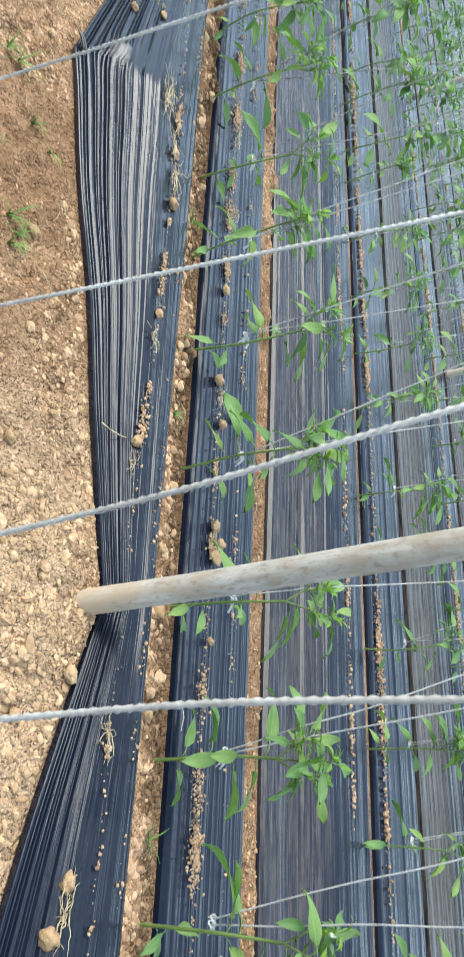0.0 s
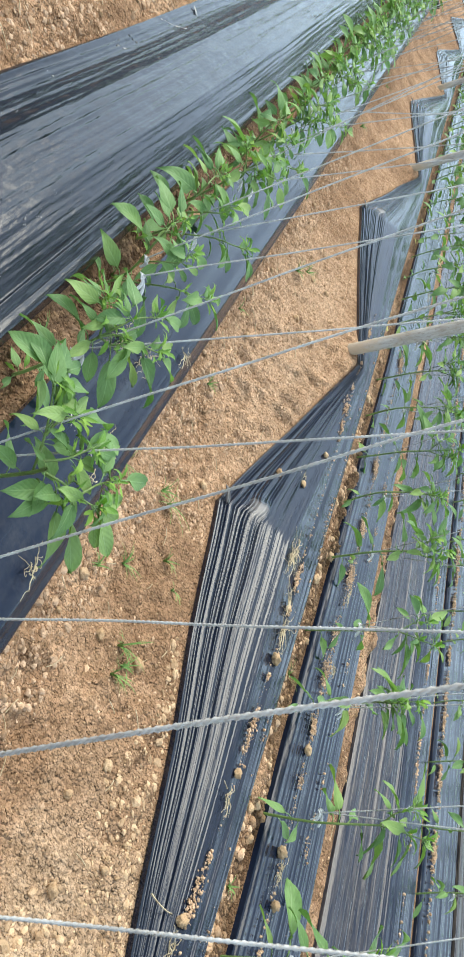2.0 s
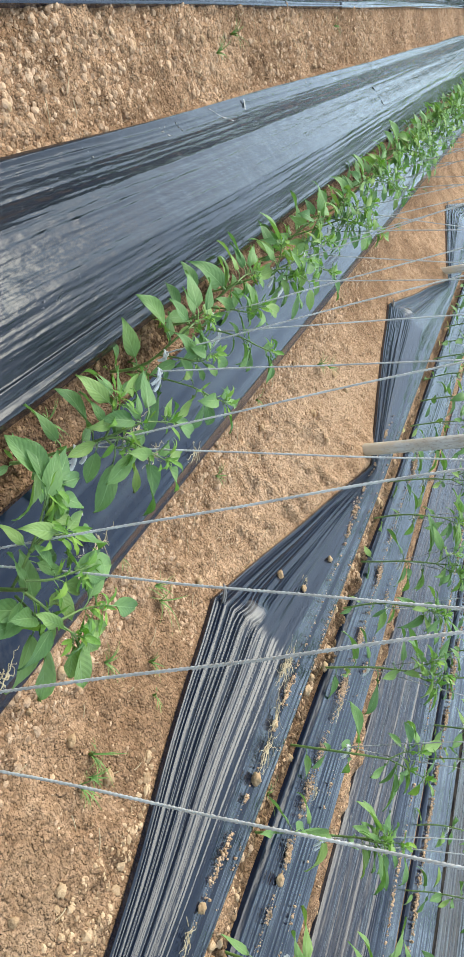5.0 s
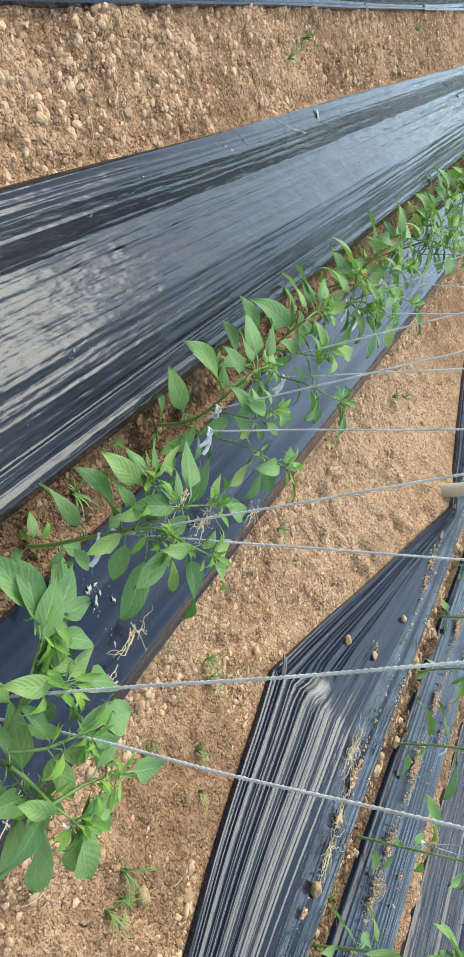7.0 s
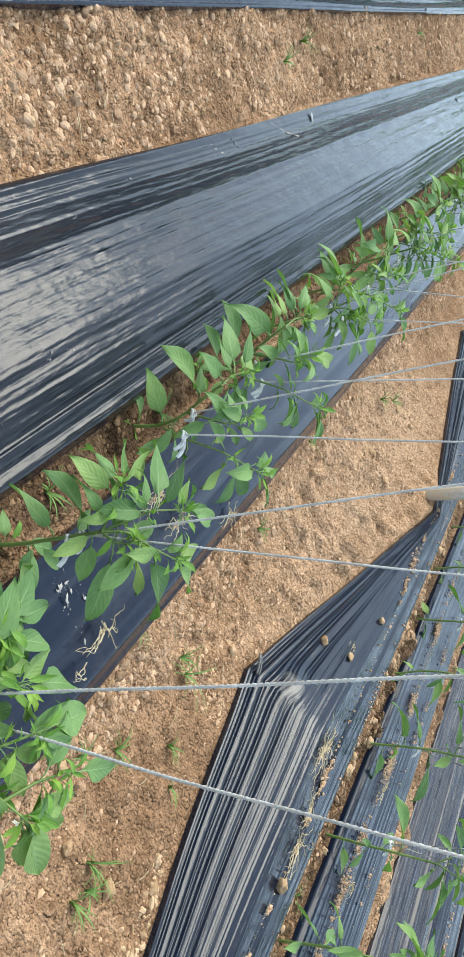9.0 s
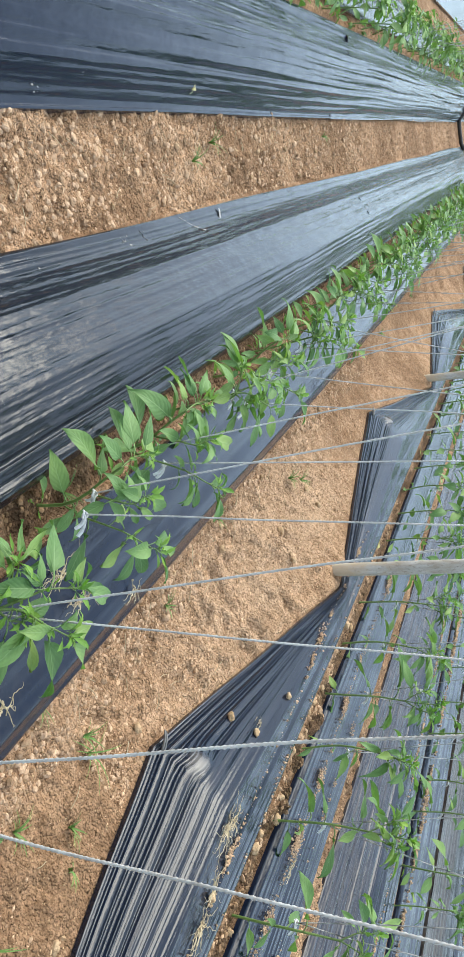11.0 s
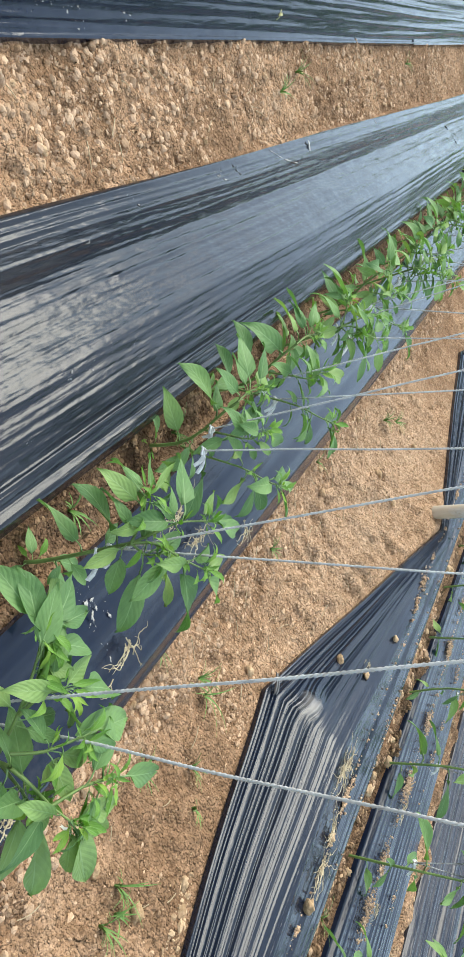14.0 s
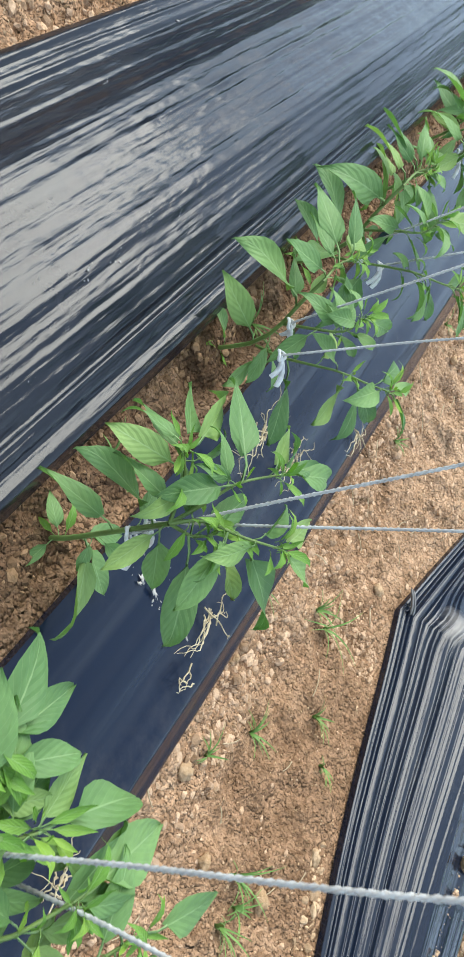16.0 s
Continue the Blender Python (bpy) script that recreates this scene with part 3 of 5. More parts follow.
for k, s0 in enumerate(SLITS):
    a, b = s0 + 0.115, s0 + PITCH - 0.01
    mid = a + 0.62
    film("black plastic film lying against its neighbour along a dark fold", straight(a, mid, 0.012, 30 + k), [(0, -0.008), (0.08, 0.008), (0.9, 0.014), (1, 0.006)],
         -4, 30, 70 if k < 2 else 26, 0.12, FILM_STREAKED, [(16, 0.006, 0.0, 0.2, 31 + k), (40, 0.003, 0.0, 0.2, 41 + k)], 0.62, (0.05, 0.03))
    film("black plastic film with fine lengthwise pleats on a far bed", straight(mid + 0.05, b, 0.012, 50 + k), [(0, 0.014), (0.5, 0.016), (0.96, 0.014), (1, 0.012)],
         -4, 30, 110 if k < 2 else 40, 0.12, FILM_DUSTY, [(44, 0.008, 0.0, 0.12, 61 + k), (9, 0.006, 0.0, 0.2, 71 + k)], 0.95, (0.035, 0.05))
film("black plastic film on the bed beyond the first pepper row", straight(-1.145, -1.65, 0.012, 81), [(0, 0.01), (0.5, 0.014), (1, 0.012)], -4, END, 40, 0.12, FILM_TIGHT,
     [(14, 0.007, 0.0, 0.4, 82)], 0.5)
film("black plastic film on an outer bed", straight(-2.02, -3.3, 0.012, 83), [(0, 0.01), (0.5, 0.014), (1, 0.012)], -4, END + 6, 60, 0.12, FILM_TIGHT,
     [(30, 0.007, 0.0, 0.4, 84)], 1.3)
for x0, x1 in ((-0.545, -1.035), (-0.195, 0.303), (0.42, 0.853)):
    film("black plastic film on the next stretch of bed", straight(x0, x1, 0.012, 85), [(0, 0.012), (0.5, 0.012), (1, 0.012)], END + 0.25, 30, 40, 0.12, FILM_TIGHT,
         [(16, 0.007, 0.0, 0.4, 86)], 0.5)


# ---- crumbs and clods ----
def ico(level):
    bm = bmesh.new()
    bmesh.ops.create_icosphere(bm, subdivisions=level, radius=1.0)
    v = np.array([p.co for p in bm.verts])
    f = np.array([[q.index for q in t.verts] for t in bm.faces])
    bm.free()
    return v, f


ICO_V, ICO_F = ico(1)
BALL_V, BALL_F = ico(2)
OCTA_V = np.array([(1, 0, 0), (0, 1, 0), (-1, 0, 0), (0, -1, 0), (0, 0, 1), (0, 0, -1)], float) * 1.15
OCTA_F = np.array([(0, 1, 4), (1, 2, 4), (2, 3, 4), (3, 0, 4), (1, 0, 5), (2, 1, 5), (3, 2, 5), (0, 3, 5)])


def crumbs(name, label, xs, ys, sizes, material):
    """Many loose crumbs resting on the soil, joined."""
    pieces = []
    for pick, shape_v, shape_f in ((sizes >= 0.009, BALL_V, BALL_F), ((sizes >= 0.0052) & (sizes < 0.009), ICO_V, ICO_F), (sizes < 0.0052, OCTA_V, OCTA_F)):
        x0, y0, size = xs[pick], ys[pick], sizes[pick]
        n = len(x0)
        if not n:
            continue
        r = np.random.default_rng(n)
        turn = r.random((n, 1, 3)) * 9
        bulge = np.sin(shape_v[None] * 2.3 + turn).sum(-1, keepdims=True)
        v = shape_v[None] * (1 + 0.16 * bulge + 0.36 * (r.random((n, len(shape_v), 1)) - 0.5))
        v = v * (size[:, None, None] * (0.6 + 0.8 * r.random((n, 1, 3))) * np.array([1, 1, 0.75]))
        a = r.random(n) * 6.28
        c, s = np.cos(a)[:, None], np.sin(a)[:, None]
        x, y = v[..., 0] * c - v[..., 1] * s, v[..., 0] * s + v[..., 1] * c
        base = np.stack([x0, y0, soil_z(x0, y0) - size * (0.1 + 0.45 * r.random(n))], -1)
        v = np.stack([x, y, v[..., 2]], -1) + base[:, None]
        f = shape_f[None] + (np.arange(n) * len(shape_v))[:, None, None]
        pieces.append((v.reshape(-1, 3), f.reshape(-1, 3)))
    v, f = join(pieces)
    ob = part(name, mesh_from(name, v.reshape(-1, 3), f.reshape(-1, 3), shade=False), material, None)
    return tagged(ob, label, "soil crumbs", kind="stuff")


def scatter(n, x0, x1, y0, y1, seed, power=1.6, clump=0.0):
    """Places on open soil, thicker near the start of the stretch."""
    r = np.random.default_rng(seed)
    x, y = x0 + (x1 - x0) * r.random(n), y0 + (y1 - y0) * r.random(n) ** power
    keep = (bare(x, y) > 0.8) & (r.random(n) > clump * (0.5 + 0.5 * vnoise(x * 5, y * 5, seed)) * 1.6) & (r.random(n) > 0.85 * worn(x, y))
    return x[keep], y[keep]


for seed, (n, box, lo, hi, mat, clump, label) in enumerate([
        (13000, (-0.56, -0.18, 1.9, 7.5), 0.0035, 0.0125, GRAVEL, 0.6, "pale rounded soil crumbs strewn in the furrow"),
        (8000, (-0.56, -0.18, 1.9, 7.5), 0.002, 0.004, GRIT, 0.2, "fine grit in the furrow"),
        (2500, (-0.56, -0.18, 7.0, 14.8), 0.005, 0.011, GRAVEL, 0.4, "pale soil crumbs far along the furrow"),
        (15000, (0.85, 1.62, -0.3, 6.5), 0.0022, 0.0070, PEBBLES, 0.9, "pale soil crumbs between the pepper rows"),
        (15000, (0.85, 1.62, -0.3, 6.5), 0.0018, 0.0038, GRIT, 0.2, "fine grit between the pepper rows"),
        (16000, (1.12, 1.62, -0.4, 2.0), 0.003, 0.0105, HEAP, 0.3, "heaped pale crumbs round the stake"),
        (1000, (1.18, 1.62, -0.4, 1.9), 0.008, 0.017, HEAP, 0.3, "heaped pale clods round the stake"),
        (16000, (0.88, 1.50, 2.4, 6.0), 0.0028, 0.0090, PEBBLES, 0.6, "soil crumbs along the trodden furrow"),
        (260, (0.88, 1.40, 0.6, 5.0), 0.008, 0.016, PEBBLES, 0.7, "clods strewn between the pepper rows"),
        (260, (-0.56, -0.18, 2.0, 6.5), 0.008, 0.014, PEBBLES, 0.5, "larger clods in the furrow"),
        (13000, (0.86, 1.10, 0.6, 6.5), 0.0034, 0.0115, GRAVEL, 0.6, "rounded pale pinkish crumbs along the foot of the smooth film"),
        (3800, (0.305, 0.415, 0.9, 6.0), 0.003, 0.010, DAMP_SHADED, 0.2, "damp crumbs in the planting slit, shade darkening their colour"),
        (6000, (1.865, 1.95, -0.3, 6.0), 0.003, 0.011, DAMP_SHADED, 0.3, "damp crumbs in the second planting slit, shade darkening their colour"),
        (3200, (1.80, 1.885, -0.3, 6.0), 0.003, 0.014, PEBBLES, 0.4, "dry brown crumbs at the side of the second planting slit"),
        (2200, (2.385, 2.51, -0.2, 6.0), 0.003, 0.008, GRIT, 0.2, "straw-coloured crumbs in the bare strip")]):
    px, py = scatter(n, *box, 100 + seed, 1.5, clump)
    if mat is HEAP:
        inside = px > heap_edge(py)
        px, py = px[inside], py[inside]
    sz = lo + (hi - lo) * np.random.default_rng(seed).random(len(px)) ** 3.0
    crumbs("soil_crumbs", label, px, py, sz, mat)


def film_crumbs(label, xc, width, y0, y1, n, seed, size=1.0, run=0.035):
    """Loose soil caught along a crease of the film."""
    r = np.random.default_rng(seed)
    heaps = max(4, int((y1 - y0) * 3.2))
    hy, hs = y0 + (y1 - y0) * r.random(heaps), 0.35 + r.random(heaps) ** 2
    which = r.choice(heaps, n, p=hs / hs.sum())
    loose = r.random(n) < 0.25
    y = np.where(loose, y0 + (y1 - y0) * r.random(n), hy[which] + run * hs[which] * r.normal(size=n))
    x = xc + width * r.normal(size=n) * np.where(loose, 0.7, 0.4 + 0.8 * hs[which]) + 0.02 * vnoise(y * 1.1, 0.2, seed + 1)
    sizes = size * (0.0012 + 0.0044 * r.random(n) ** 3.2)
    v = ICO_V[None] * (1 + 0.7 * (r.random((len(y), len(ICO_V), 1)) - 0.5)) * sizes[:, None, None]
    v = v + np.stack([x, y, bed_z(x, y) + 0.026 + sizes * 0.3], -1)[:, None]
    f = ICO_F[None] + (np.arange(len(y)) * len(ICO_V))[:, None, None]
    ob = part("soil_crumbs", mesh_from("soil_crumbs", v.reshape(-1, 3), f.reshape(-1, 3), shade=False), PEBBLES, None)
    return tagged(ob, label, "soil crumbs", kind="stuff")


film_crumbs("dry soil crumbs caught along a crease of the pleated film", 1.66, 0.008, -0.3, 5.0, 1500, 1)
film_crumbs("dry soil crumbs spilt along the edge of the pleated film", 1.755, 0.008, -0.3, 5.0, 260, 2)
film_crumbs("clumps of dry soil along the smooth film", 2.085, 0.016, -0.2, 5.5, 4200, 3, 0.92, 0.045)
film_crumbs("thin line of crumbs by the edge of the smooth film", 2.24, 0.010, -0.2, 4.5, 420, 7)
film_crumbs("strip of spilt dry soil on the far bed's film", 3.75, 0.022, 0.0, 8.0, 3600, 4, 1.7, 0.09)
film_crumbs("strip of spilt dry soil on the next far bed", 5.6, 0.026, 0.0, 10.0, 3600, 5, 2.0, 0.11)
film_crumbs("thin strip of spilt dry soil along the fine pleats", 3.33, 0.012, 0.6, 8.0, 1500, 6, 1.4, 0.10)
film_crumbs("strip of spilt dry soil on the third far bed", 7.3, 0.03, 1.0, 12.0, 2600, 8, 2.4, 0.12)


def lump_mesh(seed):
    bm = bmesh.new()
    bmesh.ops.create_icosphere(bm, subdivisions=3, radius=1.0)
    for p in bm.verts:
        p.co *= 1 + 0.30 * noise.noise(p.co * 1.2 + Vector((seed * 5.1, 0, 0))) + 0.34 * noise.noise(p.co * 2.7 + Vector((0, seed, 0))) + 0.27 * noise.noise(p.co * 5.5 + Vector((0, seed, 3))) + 0.15 * noise.noise(p.co * 12 + Vector((3, seed, 3)))
        p.co.z *= 0.7
    me = bpy.data.meshes.new("soil_clod")
    for p in bm.faces:
        p.smooth = True
    bm.to_mesh(me)
    bm.free()
    me.materials.append(LUMP)
    return me


LUMPS = [lump_mesh(k) for k in range(6)]


def clod(x, y, z, r, k, label="rounded clod of dry brown soil lying loose"):
    ob = new("soil_clod", LUMPS[k % 6])
    ob.matrix_basis = pose(x, y, z + 0.22 * r, 0, 0, 47 * k) @ Matrix.Diagonal((r, r * (0.75 + 0.06 * (k % 6)), r, 1))
    return tagged(ob, label, "soil clod", group="loose clods")


FILM_TOP = lambda x, y: float(bed_z(x, y)) + 0.026
for k, (x, y, r) in enumerate([(1.678, 2.19, 0.021), (1.646, 1.266, 0.018), (1.55, 0.60, 0.019), (1.446, 2.99, 0.017), (1.535, 3.03, 0.014), (1.66, 2.42, 0.013),
                               (1.60, 0.18, 0.020), (1.575, 0.08, 0.024), (1.60, 0.02, 0.022), (1.55, -0.05, 0.024), (1.60, 3.35, 0.014), (1.665, 1.72, 0.014)]):
    clod(x, y, FILM_TOP(x, y), r, k, "small clod of dry soil lying on black film")
for k, (x, y, r) in enumerate([(2.07, 2.156, 0.018), (2.10, 0.86, 0.012), (2.10, 1.12, 0.022), (2.13, 1.18, 0.016), (2.09, 1.22, 0.018), (2.06, 1.75, 0.020), (2.10, 1.60, 0.018)]):
    clod(x, y, FILM_TOP(x, y), r, k + 2, "crumbly clod of soil on smooth black film")
r4 = np.random.default_rng(44)
for k in range(22):
    x, y = 1.24 + 0.33 * r4.random(), -0.35 + 2.2 * r4.random()
    if x < ragged_edge(y) - 0.05:
        clod(x, y, float(soil_z(x, y)), 0.011 + 0.014 * r4.random() ** 2, k)
for k in range(16):
    x, y = -0.53 + 0.32 * r4.random(), 2.2 + 4.0 * r4.random()
    clod(x, y, float(soil_z(x, y)), 0.008 + 0.008 * r4.random(), k, "small rounded stone-like clod in the furrow")
for k in range(22):
    x, y = 0.9 + 0.55 * r4.random(), 1.3 + 4.0 * r4.random()
    if x < ragged_edge(y) - 0.05:
        clod(x, y, float(soil_z(x, y)), 0.009 + 0.011 * r4.random(), k)
for k in range(30):
    x, y = 1.82 + 0.1 * r4.random(), 0.0 + 4.5 * r4.random()
    clod(x, y, float(soil_z(x, y)), 0.010 + 0.014 * r4.random(), k, "brown clod in the planting slit")


# ---- pepper plants ----
def leaf_mesh(name, length, width, droop, fold, wave, seg=7, half=2, material=None):
    """A pointed leaf with its stalk, along +Y from the node; droop bends it down, fold raises its sides."""
    stalk = 0.24 * length
    vs, uvs, fs = [], [], []
    for i in range(seg + 1):
        t = i / seg
        w = 0.5 * width * 2.6 * t**0.64 * (1 - t) ** 1.42 if 0 < t < 1 else 0.0012
        bend = droop * t * t
        y = stalk * 0.9 + length * math.sin(1.2 * t) / 1.2 * math.cos(bend * 0.6)
        z = stalk * 0.35 + length * (0.10 * t - 0.55 * bend * t)
        for j in range(-half, half + 1):
            q = j / half
            vs.append((q * w, y, z + fold * abs(q) * w + wave * length * math.sin(5 * t + 2 * q) * abs(q) * 0.05))
            uvs.append((0.5 + 0.5 * q, t))
    n = 2 * half + 1
    fs = grid_faces(n, seg + 1)
    sv, sf = tube(bez((0, 0, 0), (0, stalk * 0.5, stalk * 0.45), (0, stalk * 0.95, stalk * 0.36), 3), 0.014, 3)
    v, f = join([(np.array(vs), fs), (sv, sf)])
    uv = np.concatenate([np.array(uvs), np.full((len(sv), 2), 0.5)])
    me = mesh_from(name, v, f, uv)
    me.materials.append(material or LEAF)
    return me


LEAF_SHAPES = [(0.47, 0.20, 0.24, 1.0), (0.43, 0.38, 0.16, -1.2), (0.50, 0.05, 0.28, 0.8), (0.41, 0.50, 0.24, 1.0), (0.47, 0.25, 0.36, -0.8), (0.38, 0.15, 0.42, 1.4)]
LEAVES = [leaf_mesh("leaf", 1.0, wd, dr, fo, wv, 8) for wd, dr, fo, wv in LEAF_SHAPES]
LEAVES_FAR = [leaf_mesh("leaf", 1.0, wd, dr, fo, wv, 5, 1) for wd, dr, fo, wv in LEAF_SHAPES[:4]]
BUDS_FAR = [leaf_mesh("young_leaf", 1.0, wd, dr, fo, 0.5, 3, 1, YOUNG) for wd, dr, fo in [(0.34, 0.3, 0.5), (0.36, 0.8, 0.4)]]
BUDS = [leaf_mesh("young_leaf", 1.0, wd, dr, fo, 0.5, 4, 1, YOUNG) for wd, dr, fo in [(0.34, 0.3, 0.5), (0.28, -0.2, 0.6), (0.36, 0.8, 0.4)]]
LEAVES_SLIM = [leaf_mesh("leaf", 1.0, 0.76 * wd, 0.8 * dr, fo + 0.08, wv, 8) for wd, dr, fo, wv in LEAF_SHAPES]
TIPS = {me.name: max((p.co.copy() for p in me.vertices), key=lambda c: c.y) for me in LEAVES + LEAVES_SLIM + LEAVES_FAR + BUDS + BUDS_FAR}


def aim(me, p, az, pitch, length, roll=0.0):
    """The pose that lays a leaf's stalk at p and its tip that far off along the azimuth and pitch (radians)."""
    tip = TIPS[me.name]
    return (Matrix.Translation(p) @ Matrix.Rotation(az, 4, "Z") @ Matrix.Rotation(pitch, 4, "X") @ Matrix.Rotation(roll, 4, "Y")
            @ Matrix.Rotation(-math.atan2(tip.z, tip.y), 4, "X") @ Matrix.Scale(length / tip.length, 4))


# Habits of pepper plants, each a list of branches: the branch's line in centimetres from the root, and its leaves as
# (place along the branch, azimuth, pitch, length from node to tip in centimetres).
TIED = [
    ([(0, 0, 0), (-0.4, -1.2, 3.7), (-1.8, -2.1, 11.5), (-3.7, -4.1, 19.6), (-5.8, -6.3, 28)],
     [(0.7, 103, -14, 11.5), (0.92, 98, -16, 11.8), (0.52, -138, -15, 12.9), (0.5, -86, -16, 10.4), (0.25, -171, -27, 5.9), (0.95, -101, -29, 8.8), (0.98, 178, -23, 8.3),
      (0.3, 55, -12, 6.2), (0.35, 35, 2, 4.6), (0.28, 70, -40, 3.8), (0.57, -126, -34, 5.2)]),
    ([(-5.8, -6.3, 28), (-8.5, -2.3, 29), (-11.7, -1.2, 30)],
     [(0.15, 99, -15, 8.9), (1, 94, -42, 7.6), (0.8, 57, -41, 9.7), (1, 17, -21, 11.1), (1, 3, -16, 12.5), (0.4, 37, 4, 4.5)]),
    ([(-5.8, -6.3, 28), (-5.4, -1, 31), (-5.3, 1.9, 32.5), (-3.1, 6, 35)],
     [(0.67, 38, -15, 13), (1, 24, 0, 5.6), (1, -27, 8, 6.8), (0.6, 121, -15, 5.7), (1, -39, -5, 10.5)]),
    ([(-5.8, -6.3, 28), (-4.9, -4.3, 31), (-1.6, -3.6, 34), (1.9, -1.1, 36)],
     [(0.63, -88, -18, 14.5), (1, -68, -11, 9), (1, -18, -6, 8.5), (0.77, -10, -4, 8.5), (0.2, -154, -25, 5), (0.27, -44, 7, 4.9)]),
    ([(-5.8, -6.3, 28), (-3.2, -5.3, 29), (-2.7, -4.7, 31)], [(0.45, -124, -21, 12.5), (1, -86, -11, 9.5), (1, -9, -9, 6.6)])]
FORKED = [
    ([(0, 0, 0), (0.2, -2.1, 9), (-4, -5.7, 18), (-6.9, -6.9, 22), (-9.2, -5.3, 27)],
     [(0.78, 111, -9, 14.5), (0.4, 97, 4, 13), (0.75, 42, -6, 9.4), (0.18, 96, 16, 8.5), (0.1, 40, 10, 4.5), (0.14, -100, 8, 4), (0.1, 150, 5, 4.5)]),
    ([(-4, -5.7, 18), (-3.3, -9.4, 26), (-1.1, -7.3, 29), (-2.1, -4.9, 31)],
     [(0.33, -173, -41, 9), (0.43, -57, 1, 7.9), (0.9, -19, 7, 5), (1, -37, -5, 9.5), (0.67, -56, 9, 6.3), (0.97, 48, -22, 5.2), (0.57, 114, 9, 6)]),
    ([(0.2, -2.1, 9), (0.7, -8.7, 17.5), (4.1, -8.5, 26), (7, -8, 29), (9, -8.2, 32.5)],
     [(0.05, -174, -15, 10), (0.25, -123, -20, 13.5), (0.57, -166, -10, 10.5), (0.62, -72, -14, 10.5), (1, -70, -11, 10), (0.85, -9, -2, 9.5), (1, -30, -3, 8.5)]),
    ([(-9.2, -5.3, 27), (-9.9, -0.7, 28), (-8.8, 3.6, 29)],
     [(0.1, 126, -1, 10.5), (0.4, 78, -12, 8.5), (0.5, 60, -12, 12.5), (0.4, -137, -9, 5.3), (0.75, 3, -10, 10), (0.1, -42, -1, 8)])]
BUSHY = [
    ([(0, 0, 0), (0, -0.5, 12), (0, -1.5, 24), (1.3, -1.1, 34), (-0.8, -4.3, 39.5)],
     [(1, 47, -36, 6.5), (0.98, -116, -35, 8), (0.4, 80, -15, 9), (0.55, -140, -20, 9), (0.7, 130, -25, 10), (0.25, 20, 0, 6)]),
    ([(0.5, -3.1, 38), (2.7, -3.2, 40.5), (5.8, -2.9, 41.5), (8.3, -2.3, 43)],
     [(0.5, -92, -25, 6), (1, -31, -5, 9.8), (1, -50, -9, 9.2), (0.97, -90, -23, 8.5), (1, -81, -16, 11.5)]),
    ([(1.3, -1.1, 34), (-4.7, -0.5, 39.5), (-9, 3.4, 41), (-11.6, 5.4, 41.5)],
     [(1, 84, -28, 9.5), (0.93, 14, -16, 11), (1, -16, -3, 9), (0.9, -41, 4, 8), (0.67, -42, 12, 5.5), (0.4, 24, -6, 8.5), (0.33, 97, -37, 6), (0.3, -30, 1, 6.5), (0.27, -53, 20, 6)]),
    ([(-1.6, -3.2, 39), (0, -0.7, 41.5), (0.7, 3.1, 44)], [(1, -28, -9, 11.5), (0.55, 97, -10, 6), (0.55, -46, -6, 7.2), (0.95, -45, 3, 6)]),
    ([(-4.7, -0.5, 39.5), (-5.6, 2.6, 41), (-4.5, 4.7, 42.5)], [(0.85, -3, -4, 7.4), (1, -42, -7, 11), (0.85, -76, -17, 6.8)]),
    ([(5.8, -2.9, 41.5), (6.5, 1.3, 43), (8.8, 5.9, 44)], [(1, -37, 0, 9), (0.8, 60, -5, 5), (0.6, -120, -15, 5)]),
    ([(2.6, -0.6, 34), (4.8, -1.9, 37), (5.9, -2.4, 38)], [(1, -95, -18, 14), (0.65, -122, -25, 12), (0.5, 170, -20, 9)])]
SLIM = [
    ([(0, 0, 0), (-1.1, -0.5, 9.3), (-1.4, -0.2, 17.7), (-1.2, -1.1, 25.7), (-1.5, -2, 32)],
     [(0.3, -157, -17, 8.5), (0.5, -15, -9, 13), (0.85, 159, -26, 9.5), (0.7, -155, -13, 11), (0.92, -4, -8, 12.5)]),
    ([(-1.5, -2, 32), (-1.4, 0.7, 36.5), (-1.2, 1.9, 39.5)], [(0.35, -19, -6, 12.5), (0.95, -30, 5, 11), (1, -77, 25, 8), (0.15, -55, 5, 9)]),
    ([(-1.5, -2, 32), (-1.2, -2.8, 38), (-1.1, -3.2, 44.6)], [(1, -101, -5, 9), (0.4, -85, 12, 9), (0.8, 60, 10, 6)]),
    ([(-1.5, -2, 32), (-1.2, -4.8, 36.5), (-1.1, -6.3, 40.9)], [(0.65, 138, -30, 7.6), (0.95, -122, -18, 11.5), (0.9, 90, 0, 6)])]
